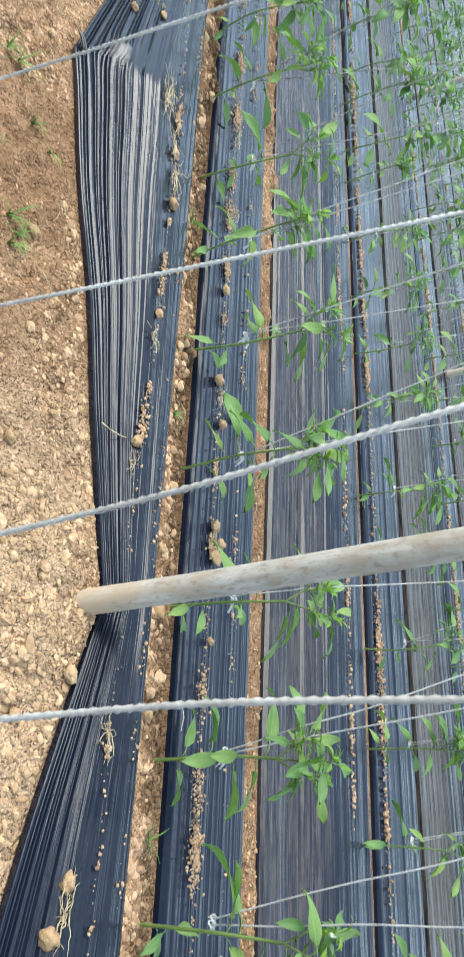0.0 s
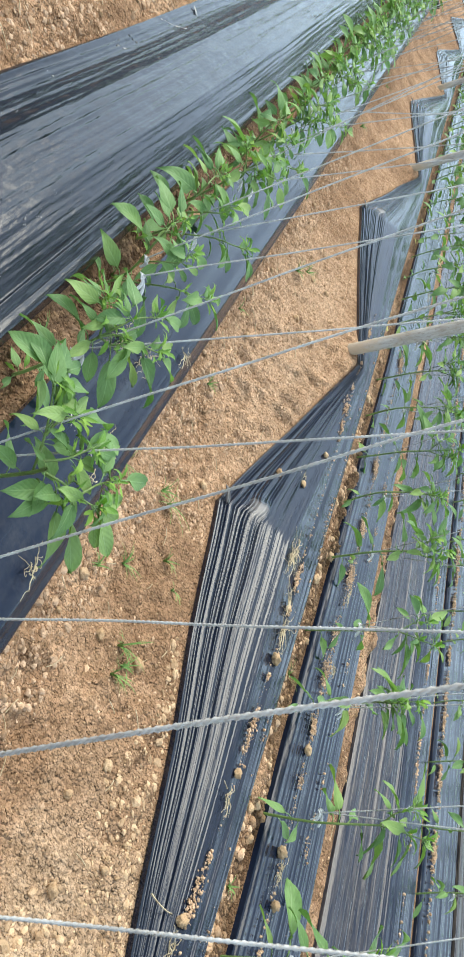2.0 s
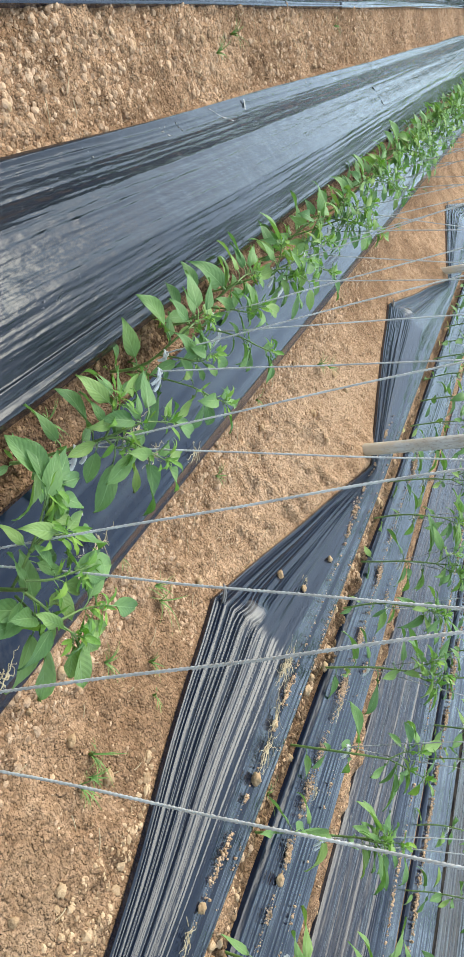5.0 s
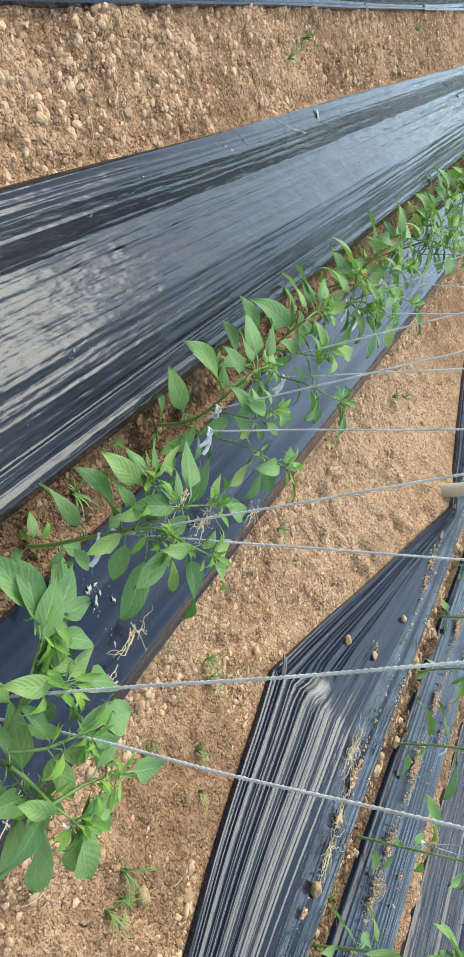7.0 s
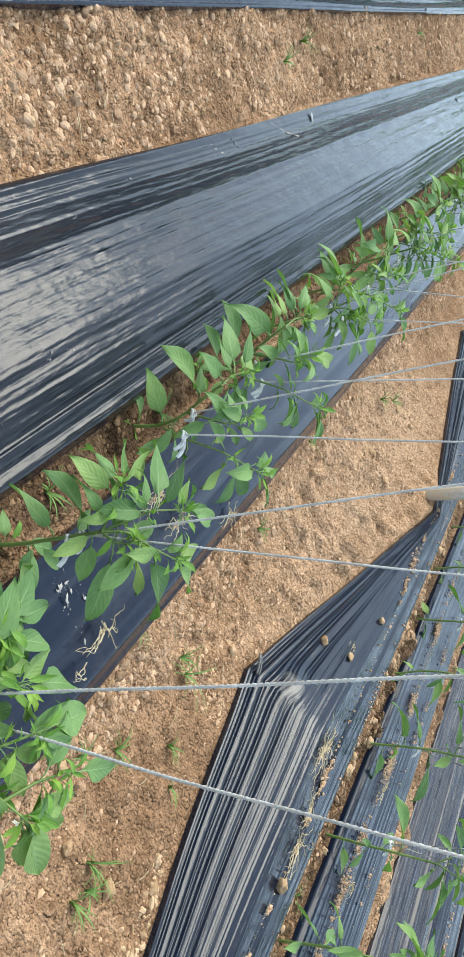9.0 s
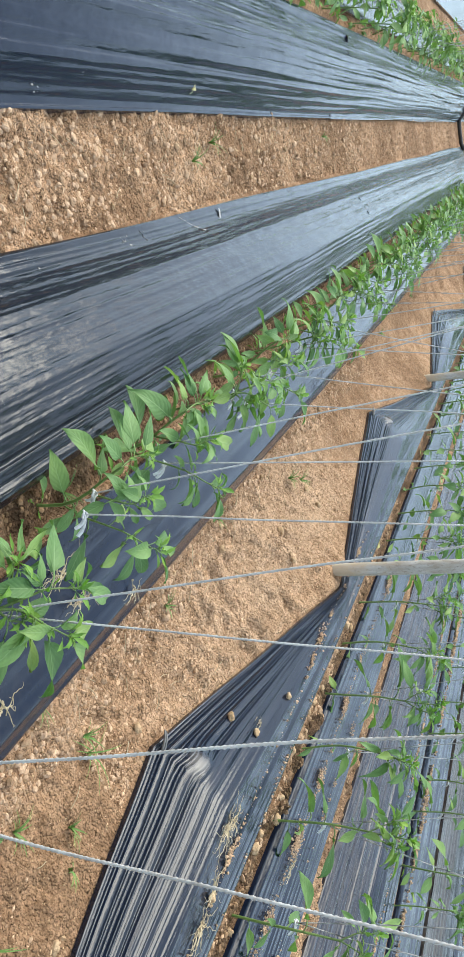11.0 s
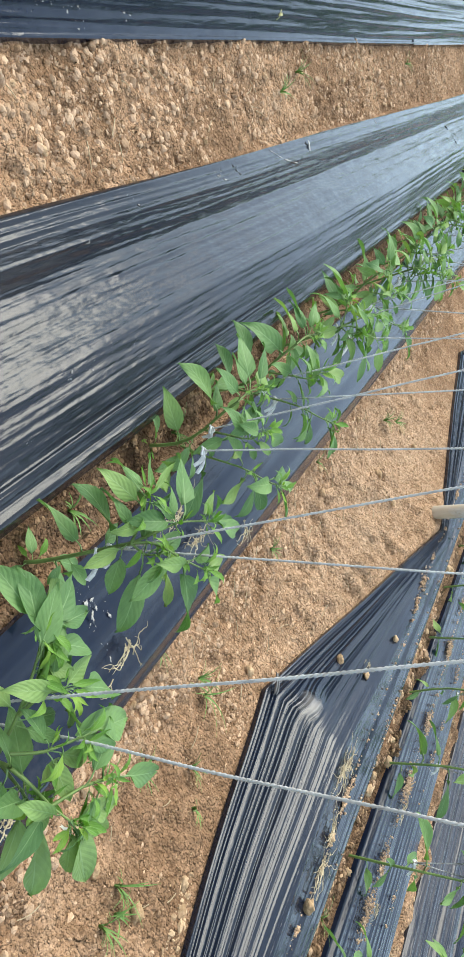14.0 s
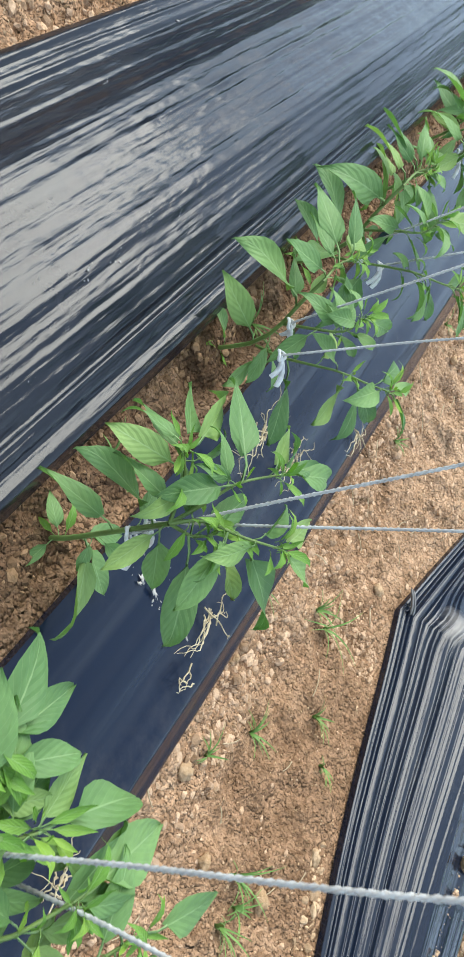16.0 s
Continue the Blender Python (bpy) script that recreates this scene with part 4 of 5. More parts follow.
WISPY = [
    ([(0, 0, 0), (-2.2, -1.6, 11.3), (-2.1, -2.2, 19.6), (-0.8, -2.6, 26), (0.2, -3.1, 32.4)],
     [(0.25, -121, -18, 7.5), (0.35, 120, -20, 7), (0.65, 22, -10, 13), (0.6, -98, -14, 11)]),
    ([(0.2, -3.1, 32.4), (1.6, -0.3, 36.8), (3.1, 0.1, 41.2)], [(0.5, 38, -31, 6), (0.85, -61, 10, 10), (0.3, -165, -29, 11), (1, -41, 0, 8.5)]),
    ([(0.2, -3.1, 32.4), (1.6, -4.8, 36.8), (3.4, -7.4, 42.7)], [(0.1, 178, -31, 12), (0.95, -131, -23, 9.5), (1, -90, 5, 9), (0.5, -85, 0, 10), (0.7, 100, 10, 6)])]


def grow(habit, r, loose, kit, shoots, lush, extra):
    """Stem tubes, leaves and shoot leaves of one plant with its root at the origin; loose: how far it strays from its habit."""
    tubes, leaves, buds, tips = [], [], [], []
    for b, (line, blades) in enumerate(habit):
        pts = np.array([(0, 0, -2.5)] + line if b == 0 else line, float) / 100
        u = np.linspace(0, 1, len(pts))
        fine = np.linspace(0, 1, 9)
        pts = np.stack([np.interp(fine, u, pts[:, c]) for c in range(3)], -1)
        pts[1:-1] = 0.5 * pts[1:-1] + 0.25 * (pts[:-2] + pts[2:])
        tubes.append(tube(pts, np.linspace(0.0044, 0.0031, 9) if b == 0 else np.linspace(0.0027, 0.0014, 9), 6 if b == 0 else 5))
        spots = list(blades)
        for k in range(extra):
            spots.append((0.35 + 0.6 * (k + r.random()) / extra, 360 * r.random(), 10 - 40 * r.random(), 6.5 + 3.8 * r.random()))
        for t, az, pitch, length in spots:
            t = min(1, max(0.05, t + 0.06 * loose * r.normal()))
            az, pitch = radians(az + 24 * loose * r.normal()), radians(pitch + 10 * loose * r.normal())
            length = length / 100 * (1 + 0.13 * loose * r.normal()) * (1.3 if habit in (SLIM, WISPY) else 1.06)
            me = (kit if length > 0.055 else shoots)[int(r.integers(len(kit if length > 0.055 else shoots)))]
            p = Vector([np.interp(t, fine, pts[:, c]) for c in range(3)])
            (leaves if length > 0.055 else buds).append((me, aim(me, p, az, pitch, length, 0.32 * r.normal())))
        if b:
            tips.append(pts[-1])
            for t, count in ((1.0, 10), (0.6, 4)):
                for k in range(round(count * lush)):
                    me = shoots[int(r.integers(len(shoots)))]
                    p = Vector([np.interp(t, fine, pts[:, c]) for c in range(3)]) + Vector(0.004 * r.normal(size=3))
                    buds.append((me, aim(me, p, r.random() * 6.28, 1.0 - 1.2 * r.random(), 0.020 + 0.030 * r.random())))
    return tubes, leaves, buds, tips


def flower_mesh():
    pieces = []
    for k in range(6):
        a = k * 1.047
        c, s = math.cos(a), math.sin(a)
        pts = np.array([(0, 0, 0), (0.35, 0.5, 0.12), (0, 1, 0.1), (-0.35, 0.5, 0.12)])
        pts[:, 0], pts[:, 1] = pts[:, 0] * c - pts[:, 1] * s, pts[:, 0] * s + pts[:, 1] * c
        pieces.append((pts * 0.010, [(0, 1, 2, 3)]))
    v, f = join(pieces)
    return mesh_from("flower", v, f)


FLOWER = flower_mesh()
FLOWER.materials.append(PETAL)
PEPPER_LABEL = "young green pepper plant tied up with white twine"


def pepper(seed, habit, loose=0.0, lush=1.0, extra=2, flower=True):
    """A pepper plant each of whose leaves is a part."""
    r = np.random.default_rng(seed)
    tubes, leaves, buds, tips = grow(habit, r, loose, LEAVES_SLIM if habit in (SLIM, WISPY) else LEAVES, BUDS, lush, extra)
    thing = tagged(new("pepper_plant"), PEPPER_LABEL, "pepper plant", group="pepper plants in rows")
    part("stem", mesh_from("stem", *join(tubes)), STEM, thing)
    for me, m in leaves:
        part("leaf", me, LEAF, thing, at=m)
    for me, m in buds:
        part("young_leaf", me, YOUNG, thing, "small bright green shoot leaf", at=m)
    if flower and r.random() < 0.6:
        q = tips[0]
        part("flower", FLOWER, PETAL, thing, "small white pepper flower", at=pose(q[0] + 0.012, q[1], q[2] - 0.01, 120, 0, 40))
    return thing


def pepper_far(seed, habit, loose=1.0, lush=0.8):
    """A pepper plant seen from afar: its foliage is one part."""
    r = np.random.default_rng(seed)
    tubes, leaves, buds, _ = grow(habit, r, loose, LEAVES_FAR, BUDS_FAR, lush, 3)
    thing = tagged(new("pepper_plant"), PEPPER_LABEL, "pepper plant", group="pepper plants in rows")
    part("stem", mesh_from("stem", *join(tubes)), STEM, thing)
    for nm, mats, material in (("foliage", leaves, LEAF), ("young_foliage", buds, YOUNG)):
        vs, fs, us, k = [], [], [], 0
        for me, m in mats:
            co = np.array([tuple(m @ p.co) for p in me.vertices])
            vs.append(co)
            fc = np.array([tuple(p.vertices) for p in me.polygons])
            uv = np.zeros((len(co), 2))
            for lp, d in zip(me.loops, me.uv_layers[0].data):
                uv[lp.vertex_index] = d.uv
            us.append(uv)
            fs.append(fc + k)
            k += len(co)
        tagged(part(nm, mesh_from(nm, np.concatenate(vs), np.concatenate(fs), np.concatenate(us)), material, thing), kind="stuff")
    return thing


# ---- twine ----
def twine_thing(a, b, sag, near, seed, width=0.0024):
    """A white twisted twine from the plant up to the wire, with its knot."""
    a, b = np.asarray(a, float), np.asarray(b, float)
    n = int(np.linalg.norm(b - a) / (0.0028 if near else 0.055))
    midp = (a + b) / 2 + np.asarray(sag, float)
    pts = bez(a, midp, b, n)
    pts[:, 1] += 0.005 * vnoise(pts[:, 2] * 5, 0.3, seed % 200) * smooth(0, 0.2, pts[:, 2] - a[2])
    r = np.random.default_rng(seed)
    thing = tagged(new("twine"), "white twisted plastic twine holding a pepper plant upright", "twine", group="twines over the pepper rows")
    thing.matrix_basis = Matrix.Translation(a)
    part("strand", mesh_from("strand", *tube(pts - a, width if near else 1.2 * width, 6 if near else 4, 0.6, 1.25 if near else 1.3)), TWINE, thing)
    loop = 0.008
    ring = [(loop * math.cos(q), loop * math.sin(q), 0.003 * math.sin(2 * q)) for q in np.linspace(0, 6.28, 12)]
    knot = part("knot", mesh_from("knot", *tube(ring, 0.0026, 5)), RIBBON, thing, "white knot with loose ends round the stem")
    for k in range(2 if near else 1):
        e = np.array([0.030 + 0.010 * r.normal(), -0.012 + 0.008 * r.normal(), -0.018 - 0.012 * r.random()])
        part("loose_end", mesh_from("loose_end", *tube(bez((0, 0, 0), e * 0.4 + (0.01, 0, 0.008), e, 5), 0.0048, 5, 0.22, 0.25)), RIBBON, knot)
    return thing


TOP = 1.75
ROW1 = [-0.05, 0.38, 0.80, 1.255, 1.735, 2.265, 2.60, 3.02, 3.45, 3.87, 4.29, 4.71, 5.13, 5.55] + [5.97 + 0.42 * k for k in range(21)]
HABITS = {0.38: (BUSHY, 0.8), 0.80: (TIED, 0.5), 1.255: (BUSHY, 0), 1.735: (TIED, 0), 2.265: (FORKED, 0)}
TIES = {2.265: [((0.307, 2.17), (-0.07, 0.10)), ((0.332, 2.114), (0.125, 0.10))], 2.60: [((0.317, 2.508), (-0.07, 0.10)), ((0.366, 2.521), (0.105, 0.10))],
        3.02: [((0.336, 3.079), (-0.13, 0.10)), ((0.394, 3.165), (0.18, 0.10))], 1.735: [((0.336, 1.686), (-0.07, 0.09)), ((0.345, 1.72), (0.22, 0.18))], 1.255: [((0.321, 1.255), (-0.06, 0.08)), ((0.351, 1.293), (0.08, -0.08))],
        -0.05: [((0.36, 0.15), (0.025, -0.05)), ((0.36, 0.19), (0.025, 0.07))], 0.38: [((0.278, 0.488), (-0.11, 0.03)), ((0.331, 0.48), (0.23, 0.10))],
        0.80: [((0.382, 0.967), (-0.12, 0.03)), ((0.451, 0.996), (0.05, -0.10))]}
rr = np.random.default_rng(12)
FAR = [pepper_far(900 + k, (TIED, FORKED)[k % 2]) for k in range(6)]
FAR_SLIM = [pepper_far(950 + k, (SLIM, WISPY)[k % 2], 1.0, 1.25) for k in range(6)]
used = set()


def far_copy(kit, k, m):
    ob = kit[k % len(kit)]
    if ob.name in used:
        return copy_thing(ob, m)
    used.add(ob.name)
    ob.matrix_basis = m
    return ob


def stand(thing, x, y, turn, size=1.0):
    thing.matrix_basis = pose(x, y, float(soil_z(x, y)), 0, 0, turn) @ Matrix.Scale(size, 4)
    return thing


def ties(x, y, z, near, seed, bundle=None):
    """Two twines from a plant up to the wires; far off they join a bundle."""
    r = np.random.default_rng(seed)
    for k in range(2):
        if k == 0:
            s = np.array([-0.06 + 0.05 * r.normal(), 0.06 + 0.06 * r.normal()])
        else:
            s = np.array([0.18 + 0.09 * r.normal(), 0.06 + 0.10 * r.normal()])
        b = (x + s[0] * (TOP - z), y + s[1] * (TOP - z), TOP)
        if bundle is not None:
            bundle.append(tube(bez(np.array((x, y, z)), (np.array((x, y, z)) + b) / 2 + (0, 0, -0.02), np.array(b), 24), 0.0030, 4, 0.6, 1.3))
            continue
        twine_thing((x + 0.01 * k, y + 0.012 * k, z), b, (0.03 * r.normal(), 0.03 * r.normal(), -0.02), near, seed * 2 + k)


for k, y in enumerate(ROW1):
    x = 0.372 if y == 1.735 else 0.36 + 0.012 * rr.normal() * (y not in HABITS)
    if y < 5.6:
        habit, loose = HABITS.get(y, ((FORKED, TIED)[k % 2], 0.8))
        stand(pepper(300 + k, habit, loose, extra=4 if habit is FORKED else 3), x, y, 0 if y in HABITS else 14 * rr.normal(), 1.0 if y in HABITS else 0.98 + 0.10 * rr.random())
    else:
        far_copy(FAR, k, pose(x, y, float(soil_z(x, y)), 0, 0, 20 * rr.normal()) @ Matrix.Scale(1.02 + 0.12 * rr.random(), 4))
    if y in TIES:
        for q, ((tx, ty), (sx, sy)) in enumerate(TIES[y]):
            twine_thing((tx, ty, 0.37), (tx + sx * (TOP - 0.35), ty + sy * (TOP - 0.35), TOP), (0.012 * (q - 0.5), 0.02, -0.01), True, 40 + k * 2 + q)
    else:
        ties(x, y, 0.37, y < 4.6, 40 + k)

ROW2 = [0.129, 0.491, 0.898, 1.344, 1.789, 2.204, 2.612, 3.02, 3.43, 3.84, 4.25, 4.66, 5.07, 5.48] + [5.89 + 0.41 * k for k in range(34)]
for k, y in enumerate([-0.75, -0.33] + ROW2):
    x = 1.915 + 0.015 * rr.normal()
    if y < 5.6:
        stand(pepper(400 + k, (WISPY, SLIM)[k % 2], 0.3 if y in (0.491, 0.898) else 0.9, 1.45, 3), x, y, 0 if y in (0.491, 0.898) else 25 * rr.normal(), 1.04 + 0.08 * rr.random())
    else:
        far_copy(FAR_SLIM, k, pose(x, y, float(soil_z(x, y)), 0, 0, 25 * rr.normal()) @ Matrix.Scale(1.06 + 0.12 * rr.random(), 4))
    if y < 14:
        ties(x, y, 0.42, y < 2.6, 200 + k)
far_twines = []
for j, s0 in enumerate(SLITS[:7]):
    for k in range(42 if j < 4 else 26):
        y = -0.7 + 0.41 * k + (0 if j < 4 else 5.0) + 0.03 * rr.normal()
        x = s0 + 0.05 + 0.02 * rr.normal()
        if j == 0 and y < 4.6:
            stand(pepper(500 + k, (SLIM, WISPY)[k % 2], 1.0, 1.0, 3), x, y, 30 * rr.normal())
        else:
            far_copy(FAR_SLIM, k + j, pose(x, y, float(soil_z(x, y)), 0, 0, 30 * rr.normal()) @ Matrix.Scale(1.04 + 0.12 * rr.random(), 4))
        if j < 3 and y < 10:
            ties(x, y, 0.42, False, 400 + 60 * j + k)
        elif j < 6 and y < 13:
            ties(x, y, 0.42, False, 400 + 60 * j + k, far_twines)
tagged(part("far_twines", mesh_from("far_twines", *join(far_twines)), TWINE, None), "white twines hanging thickly over the far pepper rows", "twine", kind="stuff")
for k in range(26):
    y = 4.4 + 0.41 * k
    far_copy(FAR, k, pose(-1.09, y, float(soil_z(-1.09, y)), 0, 0, 360 * rr.random()) @ Matrix.Scale(0.95 + 0.12 * rr.random(), 4))
    if k > 8:
        ties(-1.09, y, 0.37, False, 800 + k)


# ---- stakes and wires ----
def stake(x, y, lean=(0.0, 0.0), rad=0.032, top=1.8):
    z = float(soil_z(x, y))
    thing = tagged(new("stake"), "weathered grey wooden stake driven into the soil at the bed's edge", "stake", group="stakes along the beds")
    thing.matrix_basis = pose(x, y, z)
    h = top - z
    zs = np.concatenate([[-0.12], np.linspace(0, h, 14)])
    pts = np.stack([lean[0] * zs + 0.004 * vnoise(zs * 2, x, 3), lean[1] * zs + 0.004 * vnoise(zs * 2, y, 4), zs], -1)
    part("shaft", mesh_from("shaft", *tube(pts, rad * (1 + 0.04 * vnoise(zs * 3, y, 5)), 14)), STAKE, thing)
    cv, cf = tube(np.array([pts[-1], pts[-1] + (0, 0, 0.004), pts[-1] + (0, 0, 0.008)]), [rad, rad * 0.8, 0.001], 14)
    part("top", mesh_from("top", cv, cf), STAKE, thing)
    return thing


stake(1.561, 0.774)
for x, y in ((1.568, 4.37), (1.55, 7.95), (1.52, 11.45), (6.15, 4.65), (6.15, 8.4), (-0.12, END + 0.1), (-0.62, END + 0.1)):
    stake(x, y)
for k, (x, y0) in enumerate([(0.25, -2), (0.66, -2), (1.86, -2), (2.20, -2)] + [(s0 + dx, -2) for s0 in SLITS[:4] for dx in (-0.03, 0.35)] + [(-1.15, 2), (-0.8, 2)]):
    pts = np.stack([np.full(30, x), np.linspace(y0, 16, 30), TOP + 0.01 * np.sin(np.linspace(0, 12, 30))], -1)
    tagged(part("trellis_wire", mesh_from("trellis_wire", *tube(pts, 0.0015, 5)), WIRE, None), "thin galvanised wire stretched above the pepper row", "wire", group="wires above the rows")


# ---- small things ----
def root_tangle(x, y, z, size, seed, n=9):
    """Dried roots left on the film, each strand a part."""
    r = np.random.default_rng(seed)
    thing = tagged(new("dry_roots"), "tangle of dried pale roots lying on black film", "dry roots", group="dried roots")
    thing.matrix_basis = pose(x, y, z)
    for k in range(n):
        a = (-1.57 if r.random() < 0.6 else 1.57) + 0.75 * r.normal()
        e = np.array([0.55 * math.cos(a), math.sin(a), 0.1 * r.random()]) * size * (0.4 + 0.9 * r.random())
        line = bez((0.01 * r.normal(), 0.01 * r.normal(), 0.004), e * 0.5 + (0.020 * r.normal(), 0.014 * r.normal(), 0.016 * r.random()), e + (0, 0, 0.003), 13)
        curl, way = r.random() * 6.28, np.linspace(0, 1, 13)
        line[:, 0] += 0.09 * size * way * np.sin(curl + 9 * way) + 0.03 * size * np.sin(2.7 * curl + 21 * way)
        line[:, 1] += 0.05 * size * way * np.cos(curl + 13 * way)
        v, f = tube(line, np.linspace(0.0016, 0.0005, 13), 4)
        part("strand", mesh_from("strand", v, f), STRAW, thing)
    return thing


for k, (x, y, s, n) in enumerate([(1.575, 2.60, 0.12, 22), (1.60, 2.66, 0.06, 9), (1.665, 2.33, 0.11, 20), (1.645, 2.45, 0.09, 12), (1.65, 1.62, 0.06, 10), (1.64, 1.20, 0.05, 8), (1.66, 0.50, 0.06, 10),
                                  (1.60, 0.12, 0.08, 14), (1.53, 3.08, 0.045, 6), (2.09, 1.18, 0.06, 12), (2.08, 1.70, 0.07, 12), (2.12, 2.60, 0.06, 9), (2.1, 3.0, 0.06, 9)]):
    root_tangle(x, y, FILM_TOP(x, y), s, k, n)
for k, (x, y, s, n) in enumerate([(0.655, 1.885, 0.075, 9), (0.50, 2.19, 0.11, 12), (0.60, 2.25, 0.08, 14), (0.71, 2.51, 0.06, 9), (0.695, 1.445, 0.07, 8), (0.68, 1.80, 0.05, 4)]):
    root_tangle(x, y, FILM_TOP(x, y) + 0.008, s, 60 + k, n)


def grass_tuft(x, y, size, seed, n=9, flat=0.5):
    r = np.random.default_rng(seed)
    thing = tagged(new("weed"), "small green grass weed sprouting from bare soil", "weed", group="weeds in the furrows")
    thing.matrix_basis = pose(x, y, float(soil_z(x, y)) - 0.003)
    for k in range(n):
        a = r.random() * 6.28
        L, w = 1.6 * size * (0.5 + 0.6 * r.random()), 0.0019 + 0.0014 * r.random()
        d, sd = np.array([math.cos(a), math.sin(a), 0]), np.array([-math.sin(a), math.cos(a), 0])
        vs = []
        for i in range(6):
            t = i / 5
            c = d * L * (0.25 * t + flat * t * t) + np.array([0, 0, L * (t * (1 - flat * 0.75 * t))])
            ww = w * (1 - t) ** 0.6 + 0.0002
            vs += [c - sd * ww, c + np.array([0, 0, -0.0012 * (1 - t)]), c + sd * ww]
        part("blade", mesh_from("blade", np.array(vs), grid_faces(3, 6)), GRASS, thing)
    return thing


for k, (x, y, s, n, fl) in enumerate([(1.16, 2.40, 0.075, 3, 0.95), (1.13, 2.05, 0.05, 7, 0.7), (1.02, 1.90, 0.04, 5, 0.7), (1.13, 4.50, 0.06, 12, 0.6), (1.02, 3.0, 0.04, 6, 0.6), (0.90, 2.25, 0.05, 6, 0.6), (0.96, 3.6, 0.04, 6, 0.6),
                                      (-0.44, 6.4, 0.05, 8, 0.6), (-0.37, 4.02, 0.06, 9, 0.6), (-0.436, 4.28, 0.06, 9, 0.6), (1.22, 1.79, 0.07, 6, 0.6), (1.26, 1.75, 0.05, 5, 0.7), (1.11, 2.41, 0.05, 5, 0.6), (1.25, 2.21, 0.05, 6, 0.5), (1.30, 2.12, 0.045, 5, 0.6), (1.24, 1.70, 0.06, 7, 0.5), (1.2, 4.66, 0.06, 8, 0.6), (0.37, 1.45, 0.05, 8, 0.6), (0.35, 1.9, 0.04, 8, 0.6), (0.38, 2.4, 0.05, 8, 0.6),
                                      (1.86, 0.3, 0.04, 5, 0.6), (1.86, 1.5, 0.035, 5, 0.6), (1.85, 2.3, 0.05, 7, 0.6), (0.98, 7.2, 0.06, 9, 0.6), (1.0, 9.0, 0.06, 9, 0.6)]):
    grass_tuft(x, y, s, k, n + 4, fl)


def straw(x, y, z, turn, length, seed):
    r = np.random.default_rng(seed)
    pts = bez((-length / 2, 0, 0), (0, 0.006 * r.normal(), 0.004), (length / 2, 0.008 * r.normal(), 0.002), 5)
    ob = part("straw", mesh_from("straw", *tube(pts, 0.0013, 4)), STRAW, None, at=pose(x, y, z + 0.003, 0, 0, turn))
    return tagged(ob, "short dry straw stalk lying on the soil", "straw", group="straws on the soil")


for k in range(80):
    x, y = (0.9 + 0.5 * rr.random(), 0.8 + 3.6 * rr.random()) if k % 3 else (-0.52 + 0.3 * rr.random(), 2.2 + 3.5 * rr.random())
    if x < ragged_edge(y) - 0.06:
        straw(x, y, float(soil_z(x, y)) + 0.004, 180 * rr.random(), 0.03 + 0.05 * rr.random(), k)
for k in range(18):
    straw(2.40 + 0.09 * rr.random(), 4.5 * rr.random(), float(soil_z(2.44, 1.0)) + 0.01, 90 + 60 * rr.normal(), 0.03 + 0.03 * rr.random(), 90 + k)


def peg(x, y, z, turn, label="grey folded metal peg pinning the film edge to the soil", material=PEG):
    thing = tagged(new("film_peg"), label, "peg", group="pegs holding the film")
    thing.matrix_basis = pose(x, y, z, 0, 0, turn)
    for dx in (-0.007, 0.007):
        v, f = tube(bez((dx, -0.035, 0.010), (dx, 0, 0.018), (dx * 0.8, 0.035, 0.006), 7), [0.003, 0.006, 0.0065, 0.0065, 0.0065, 0.006, 0.003], 8, 0.6)
        part("prong", mesh_from("prong", v, f), material, thing)
    return thing


for (x, y) in ((1.31, 2.67), (1.32, 6.26), (1.31, 9.8), (1.31, 13.3), (1.31, -0.95)):
    peg(x + 0.005, y, float(bed_z(x, y)) + 0.03, 35)
peg(-0.158, 4.11, 0.052, 70, "pale grey peg pinning the film edge beside the furrow", LIME).scale = (0.6, 0.6, 0.35)


def splash(x, y, seed, size, turn=20, count=9, smears=0):
    """Dried white droppings on the film, thin ragged flecks."""
    r = np.random.default_rng(seed)
    thing = tagged(new("dropping"), "dried white splash on smooth black film", "dropping", group="white splashes on film")
    thing.matrix_basis = pose(x, y, FILM_TOP(x, y) - 0.003, 0, 0, turn)
    for k in range(count):
        c = np.array([0.012 * r.normal(), 0.015 * (k - count / 2) * 9 / count + 0.012 * r.normal()]) * size
        nn = 15
        a = np.linspace(0, 6.28, nn, endpoint=False)
        big = smears and k < smears
        rad = size * 0.0028 * (0.35 + 1.3 * r.random(nn)) * (1.7 if big else 0.2 + 1.7 * r.random() ** 3)
        q = 0.25 * r.normal() if big else 0.7 * r.normal()
        ex, ey = rad * np.cos(a), (2.8 if big else 1.7) * rad * np.sin(a)
        rim = np.stack([c[0] + ex * math.cos(q) - ey * math.sin(q), c[1] + ex * math.sin(q) + ey * math.cos(q), np.zeros(nn)], -1)
        v = np.concatenate([rim, rim * [1, 1, 0] + [0, 0, 0.0003], [[c[0], c[1], 0.0006]]])
        i = np.arange(nn)
        j = np.roll(i, -1)
        f = [(p, q, q + nn) for p, q in zip(i, j)] + [(p, q + nn, p + nn) for p, q in zip(i, j)] + [(p + nn, q + nn, 2 * nn) for p, q in zip(i, j)]
        part("fleck", mesh_from("fleck", v, f), FLECK, thing)
    return thing


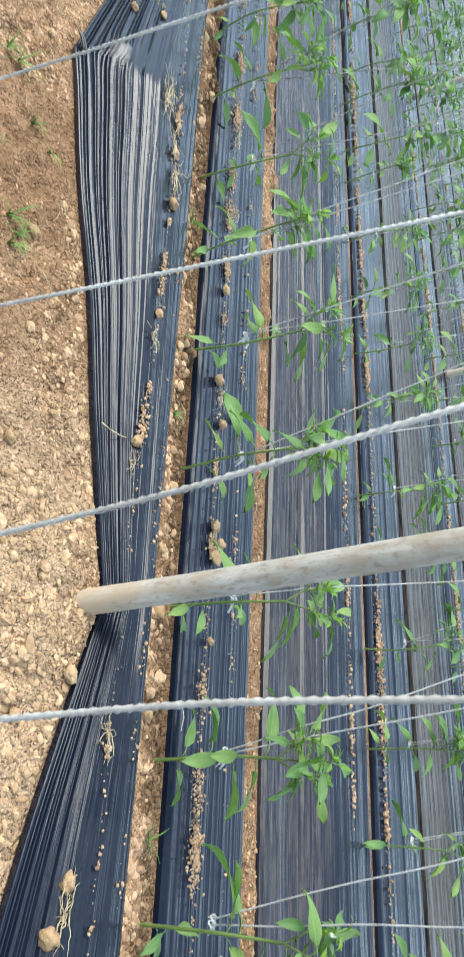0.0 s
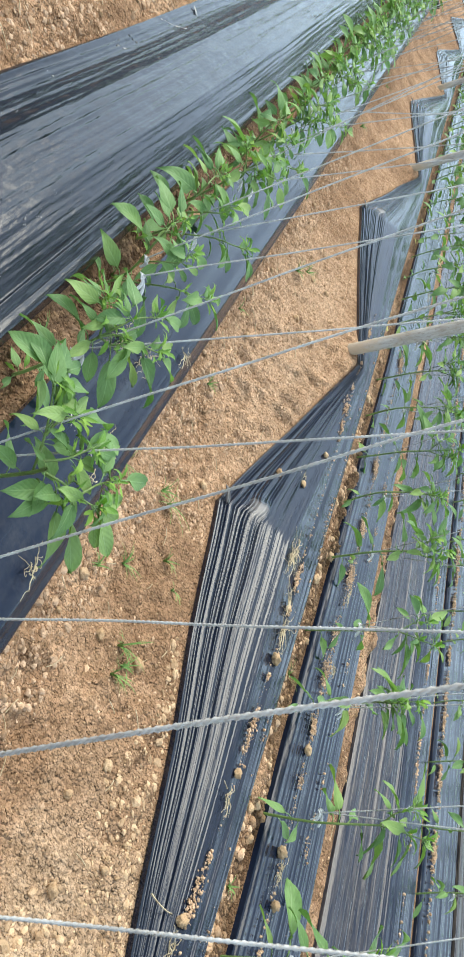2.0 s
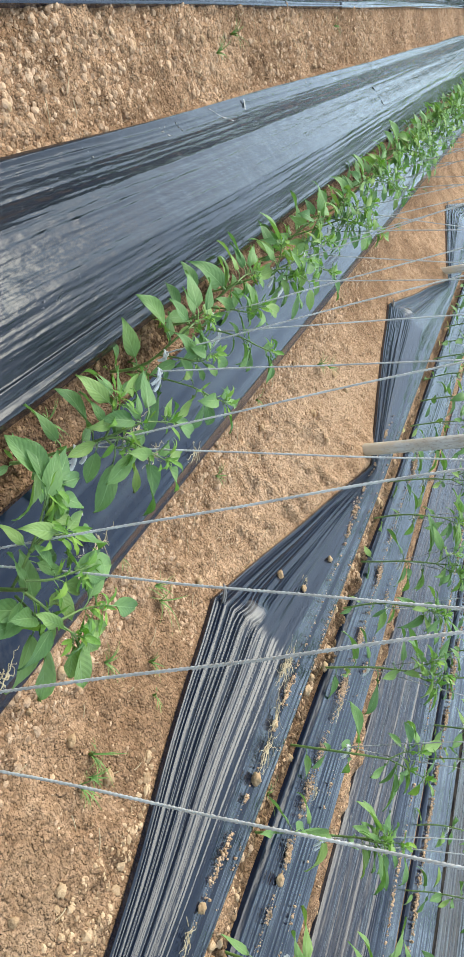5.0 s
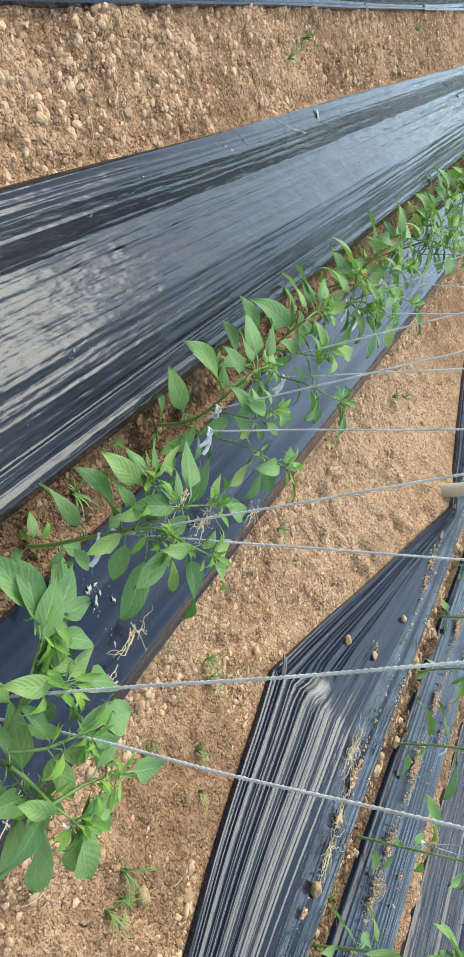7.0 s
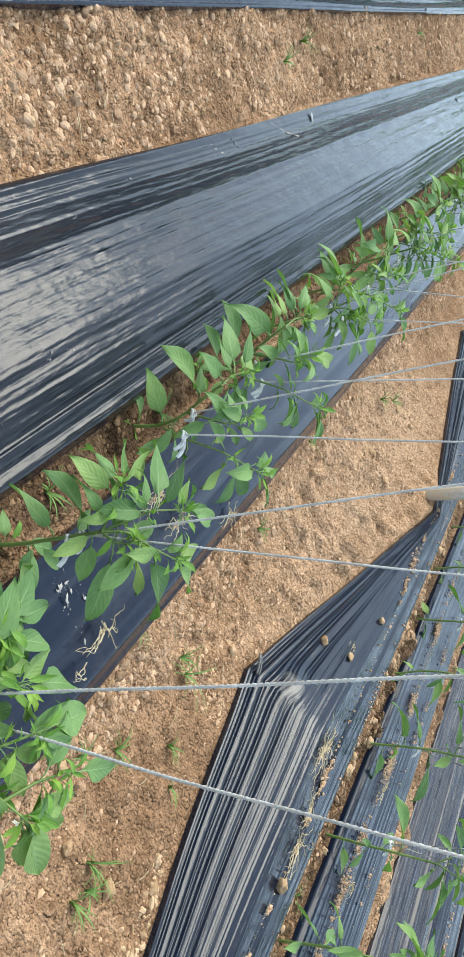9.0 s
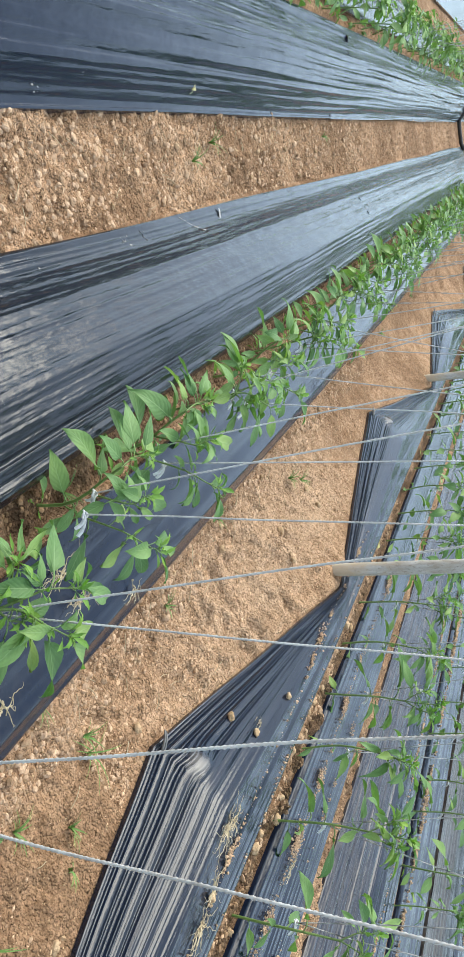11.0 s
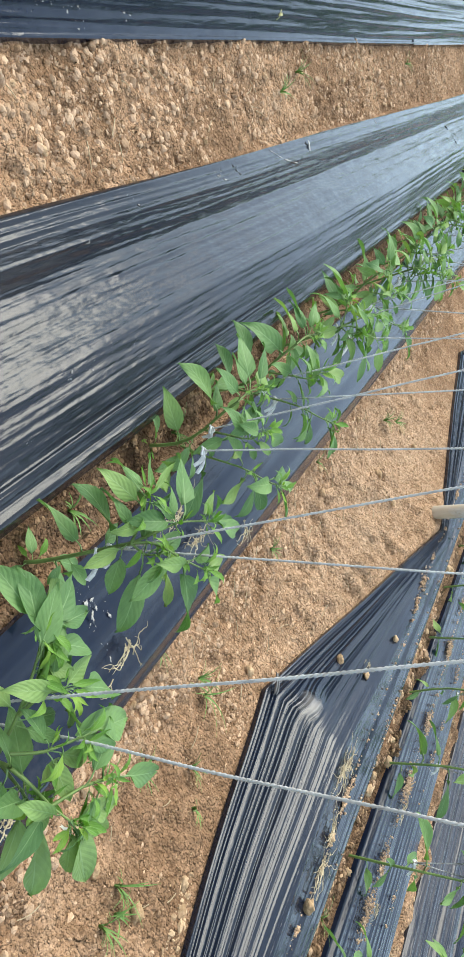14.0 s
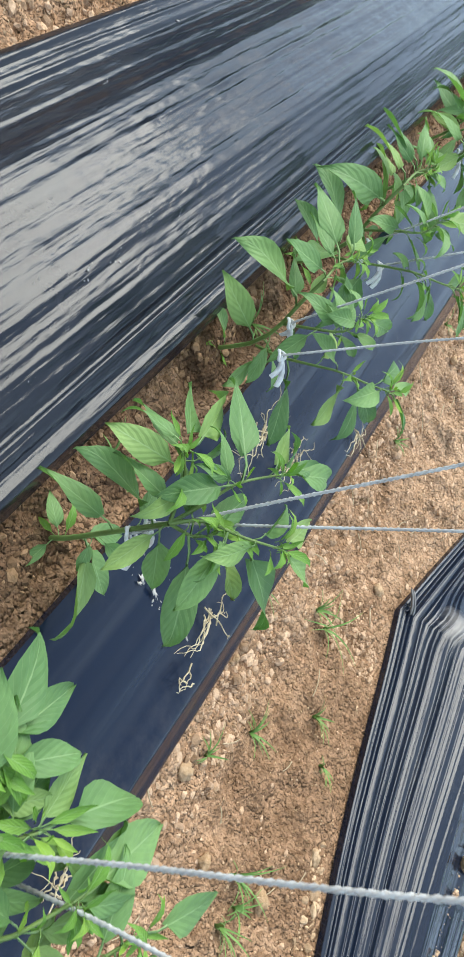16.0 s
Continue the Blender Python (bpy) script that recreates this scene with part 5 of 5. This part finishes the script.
for k, (x, y, s) in enumerate([(0.487, 1.830, 0.8), (0.475, 1.80, 0.55), (0.530, 1.845, 0.6), (0.595, 1.836, 0.5), (0.575, 1.82, 0.35), (2.05, 1.62, 0.5)]):
    splash(x, y, k, s, 98 + 23 * (k % 3 - 1), 12, 1)
for k, (x, y, s) in enumerate([(-0.137, 2.50, 0.5), (-0.10, 2.356, 0.35), (-0.139, 2.12, 0.4), (-0.157, 2.365, 0.5), (0.10, 2.17, 0.3), (0.106, 2.0, 0.3), (0.112, 2.07, 0.22), (0.115, 2.25, 0.25),
                              (-0.15, 2.9, 0.35), (-0.15, 3.35, 0.4), (-0.13, 3.6, 0.45), (0.17, 1.81, 0.2), (-0.16, 4.6, 0.5), (-0.12, 5.1, 0.5),
                              (-0.606, 2.50, 0.8), (-0.581, 2.69, 0.7), (-0.606, 2.63, 0.8), (-0.65, 3.13, 0.7), (-0.60, 2.9, 0.6)]):
    splash(x, y, 20 + k, s)


def scuff(x0, y0, x1, y1, seed):
    """A whitened crease running up the slope of the film."""
    r = np.random.default_rng(seed)
    w = np.linspace(0, 1, 15)
    px = x0 + (x1 - x0) * w
    py = y0 + (y1 - y0) * w + 0.004 * np.cumsum(r.normal(size=15))
    line = np.stack([px - x0, py - y0, bed_z(px, py) - bed_z(x0, y0)], -1)
    thing = part("film_scuff", mesh_from("film_scuff", *tube(line, 0.0006 + 0.0034 * r.random(15) ** 2 * (0.35 + 0.65 * w), 6, 0.25)), FLECK, None, at=pose(x0, y0, float(bed_z(x0, y0)) + 0.0265))
    return tagged(thing, "whitish scuffed crease across the edge of black film", "scuff", group="scuffs on the film's edge")


for k, line in enumerate([(-0.183, 3.70, -0.114, 3.86), (-0.172, 3.34, -0.135, 3.37), (-0.166, 3.20, -0.130, 3.26), (-0.17, 3.25, -0.14, 3.22), (-0.188, 5.20, -0.150, 5.22), (-0.180, 7.15, -0.130, 7.26), (-0.185, 2.62, -0.14, 2.67)]):
    scuff(*line, 70 + k)
scrap = part("paper_scrap", mesh_from("paper_scrap", *tube([(0, -0.02, 0), (0.004, 0, 0.006), (0, 0.02, 0.002)], [0.008, 0.012, 0.007], 7, 0.25)), LIME, None, at=pose(2.18, 1.68, FILM_TOP(2.2, 1.7) + 0.004, 0, 0, 20))
tagged(scrap, "small crumpled off-white scrap on the film's edge", "scrap")

scrap = part("film_scrap", mesh_from("film_scrap", *tube([(0, -0.035, 0), (0.004, 0, 0.004), (-0.002, 0.035, 0.001)], [0.004, 0.008, 0.003], 7, 0.2)), LIME, None, at=pose(1.966, 0.61, FILM_TOP(1.98, 0.61) + 0.002, 0, 0, 4))
tagged(scrap, "thin whitish torn strip stuck on the edge of smooth film", "scrap")
twig = part("dry_stalk", mesh_from("dry_stalk", *tube(bez((-0.075, -0.022, 0.004), (0.01, -0.03, 0.016), (0.075, 0.024, 0.004), 9), np.linspace(0.0022, 0.0010, 9), 5)), STRAW, None, at=pose(1.585, 1.268, FILM_TOP(1.585, 1.268) + 0.004))
tagged(twig, "thin pale dry stalk lying across film pleats", "stalk")
YELLOW = leaf_material("wilted_leaf", (0.42, 0.38, 0.16), (0.56, 0.50, 0.24))
dry = part("dry_leaf", leaf_mesh("dry_leaf", 1.0, 0.4, 0.2, 0.5, 1.0, 6, 2, YELLOW), YELLOW, None, at=pose(-0.60, 3.97, float(bed_z(-0.60, 3.97)) + 0.04, 0, 30, 40) @ Matrix.Scale(0.11, 4))
tagged(dry, "pale dried leaf lying on the edge of black film", "dry leaf")
for x, y, turn in ((1.93, 7.05, 110), (1.96, 7.55, 80), (1.86, 5.2, 30)):
    fallen = part("fallen_leaf", leaf_mesh("fallen_leaf", 1.0, 0.5, 0.3, 0.3, 1.0, 6, 2, YELLOW), YELLOW, None, at=pose(x, y, float(soil_z(x, y)) + 0.006, 0, 0, turn) @ Matrix.Scale(0.085, 4))
    tagged(fallen, "wilted yellowish pepper leaf fallen into the planting slit", "fallen leaf", group="fallen leaves")

# black hose across the end of the beds
hx = np.linspace(-1.5, 1.0, 60)
hz = np.array([float(bed_z(q, END)) for q in hx]) + 0.045
hp = np.stack([hx, END + 0.12 + 0.06 * np.sin(hx * 3), hz], -1)
tagged(part("hose", mesh_from("hose", *tube(hp, 0.03, 8)), HOSE, None), "black water hose lying across the ends of the beds", "hose")
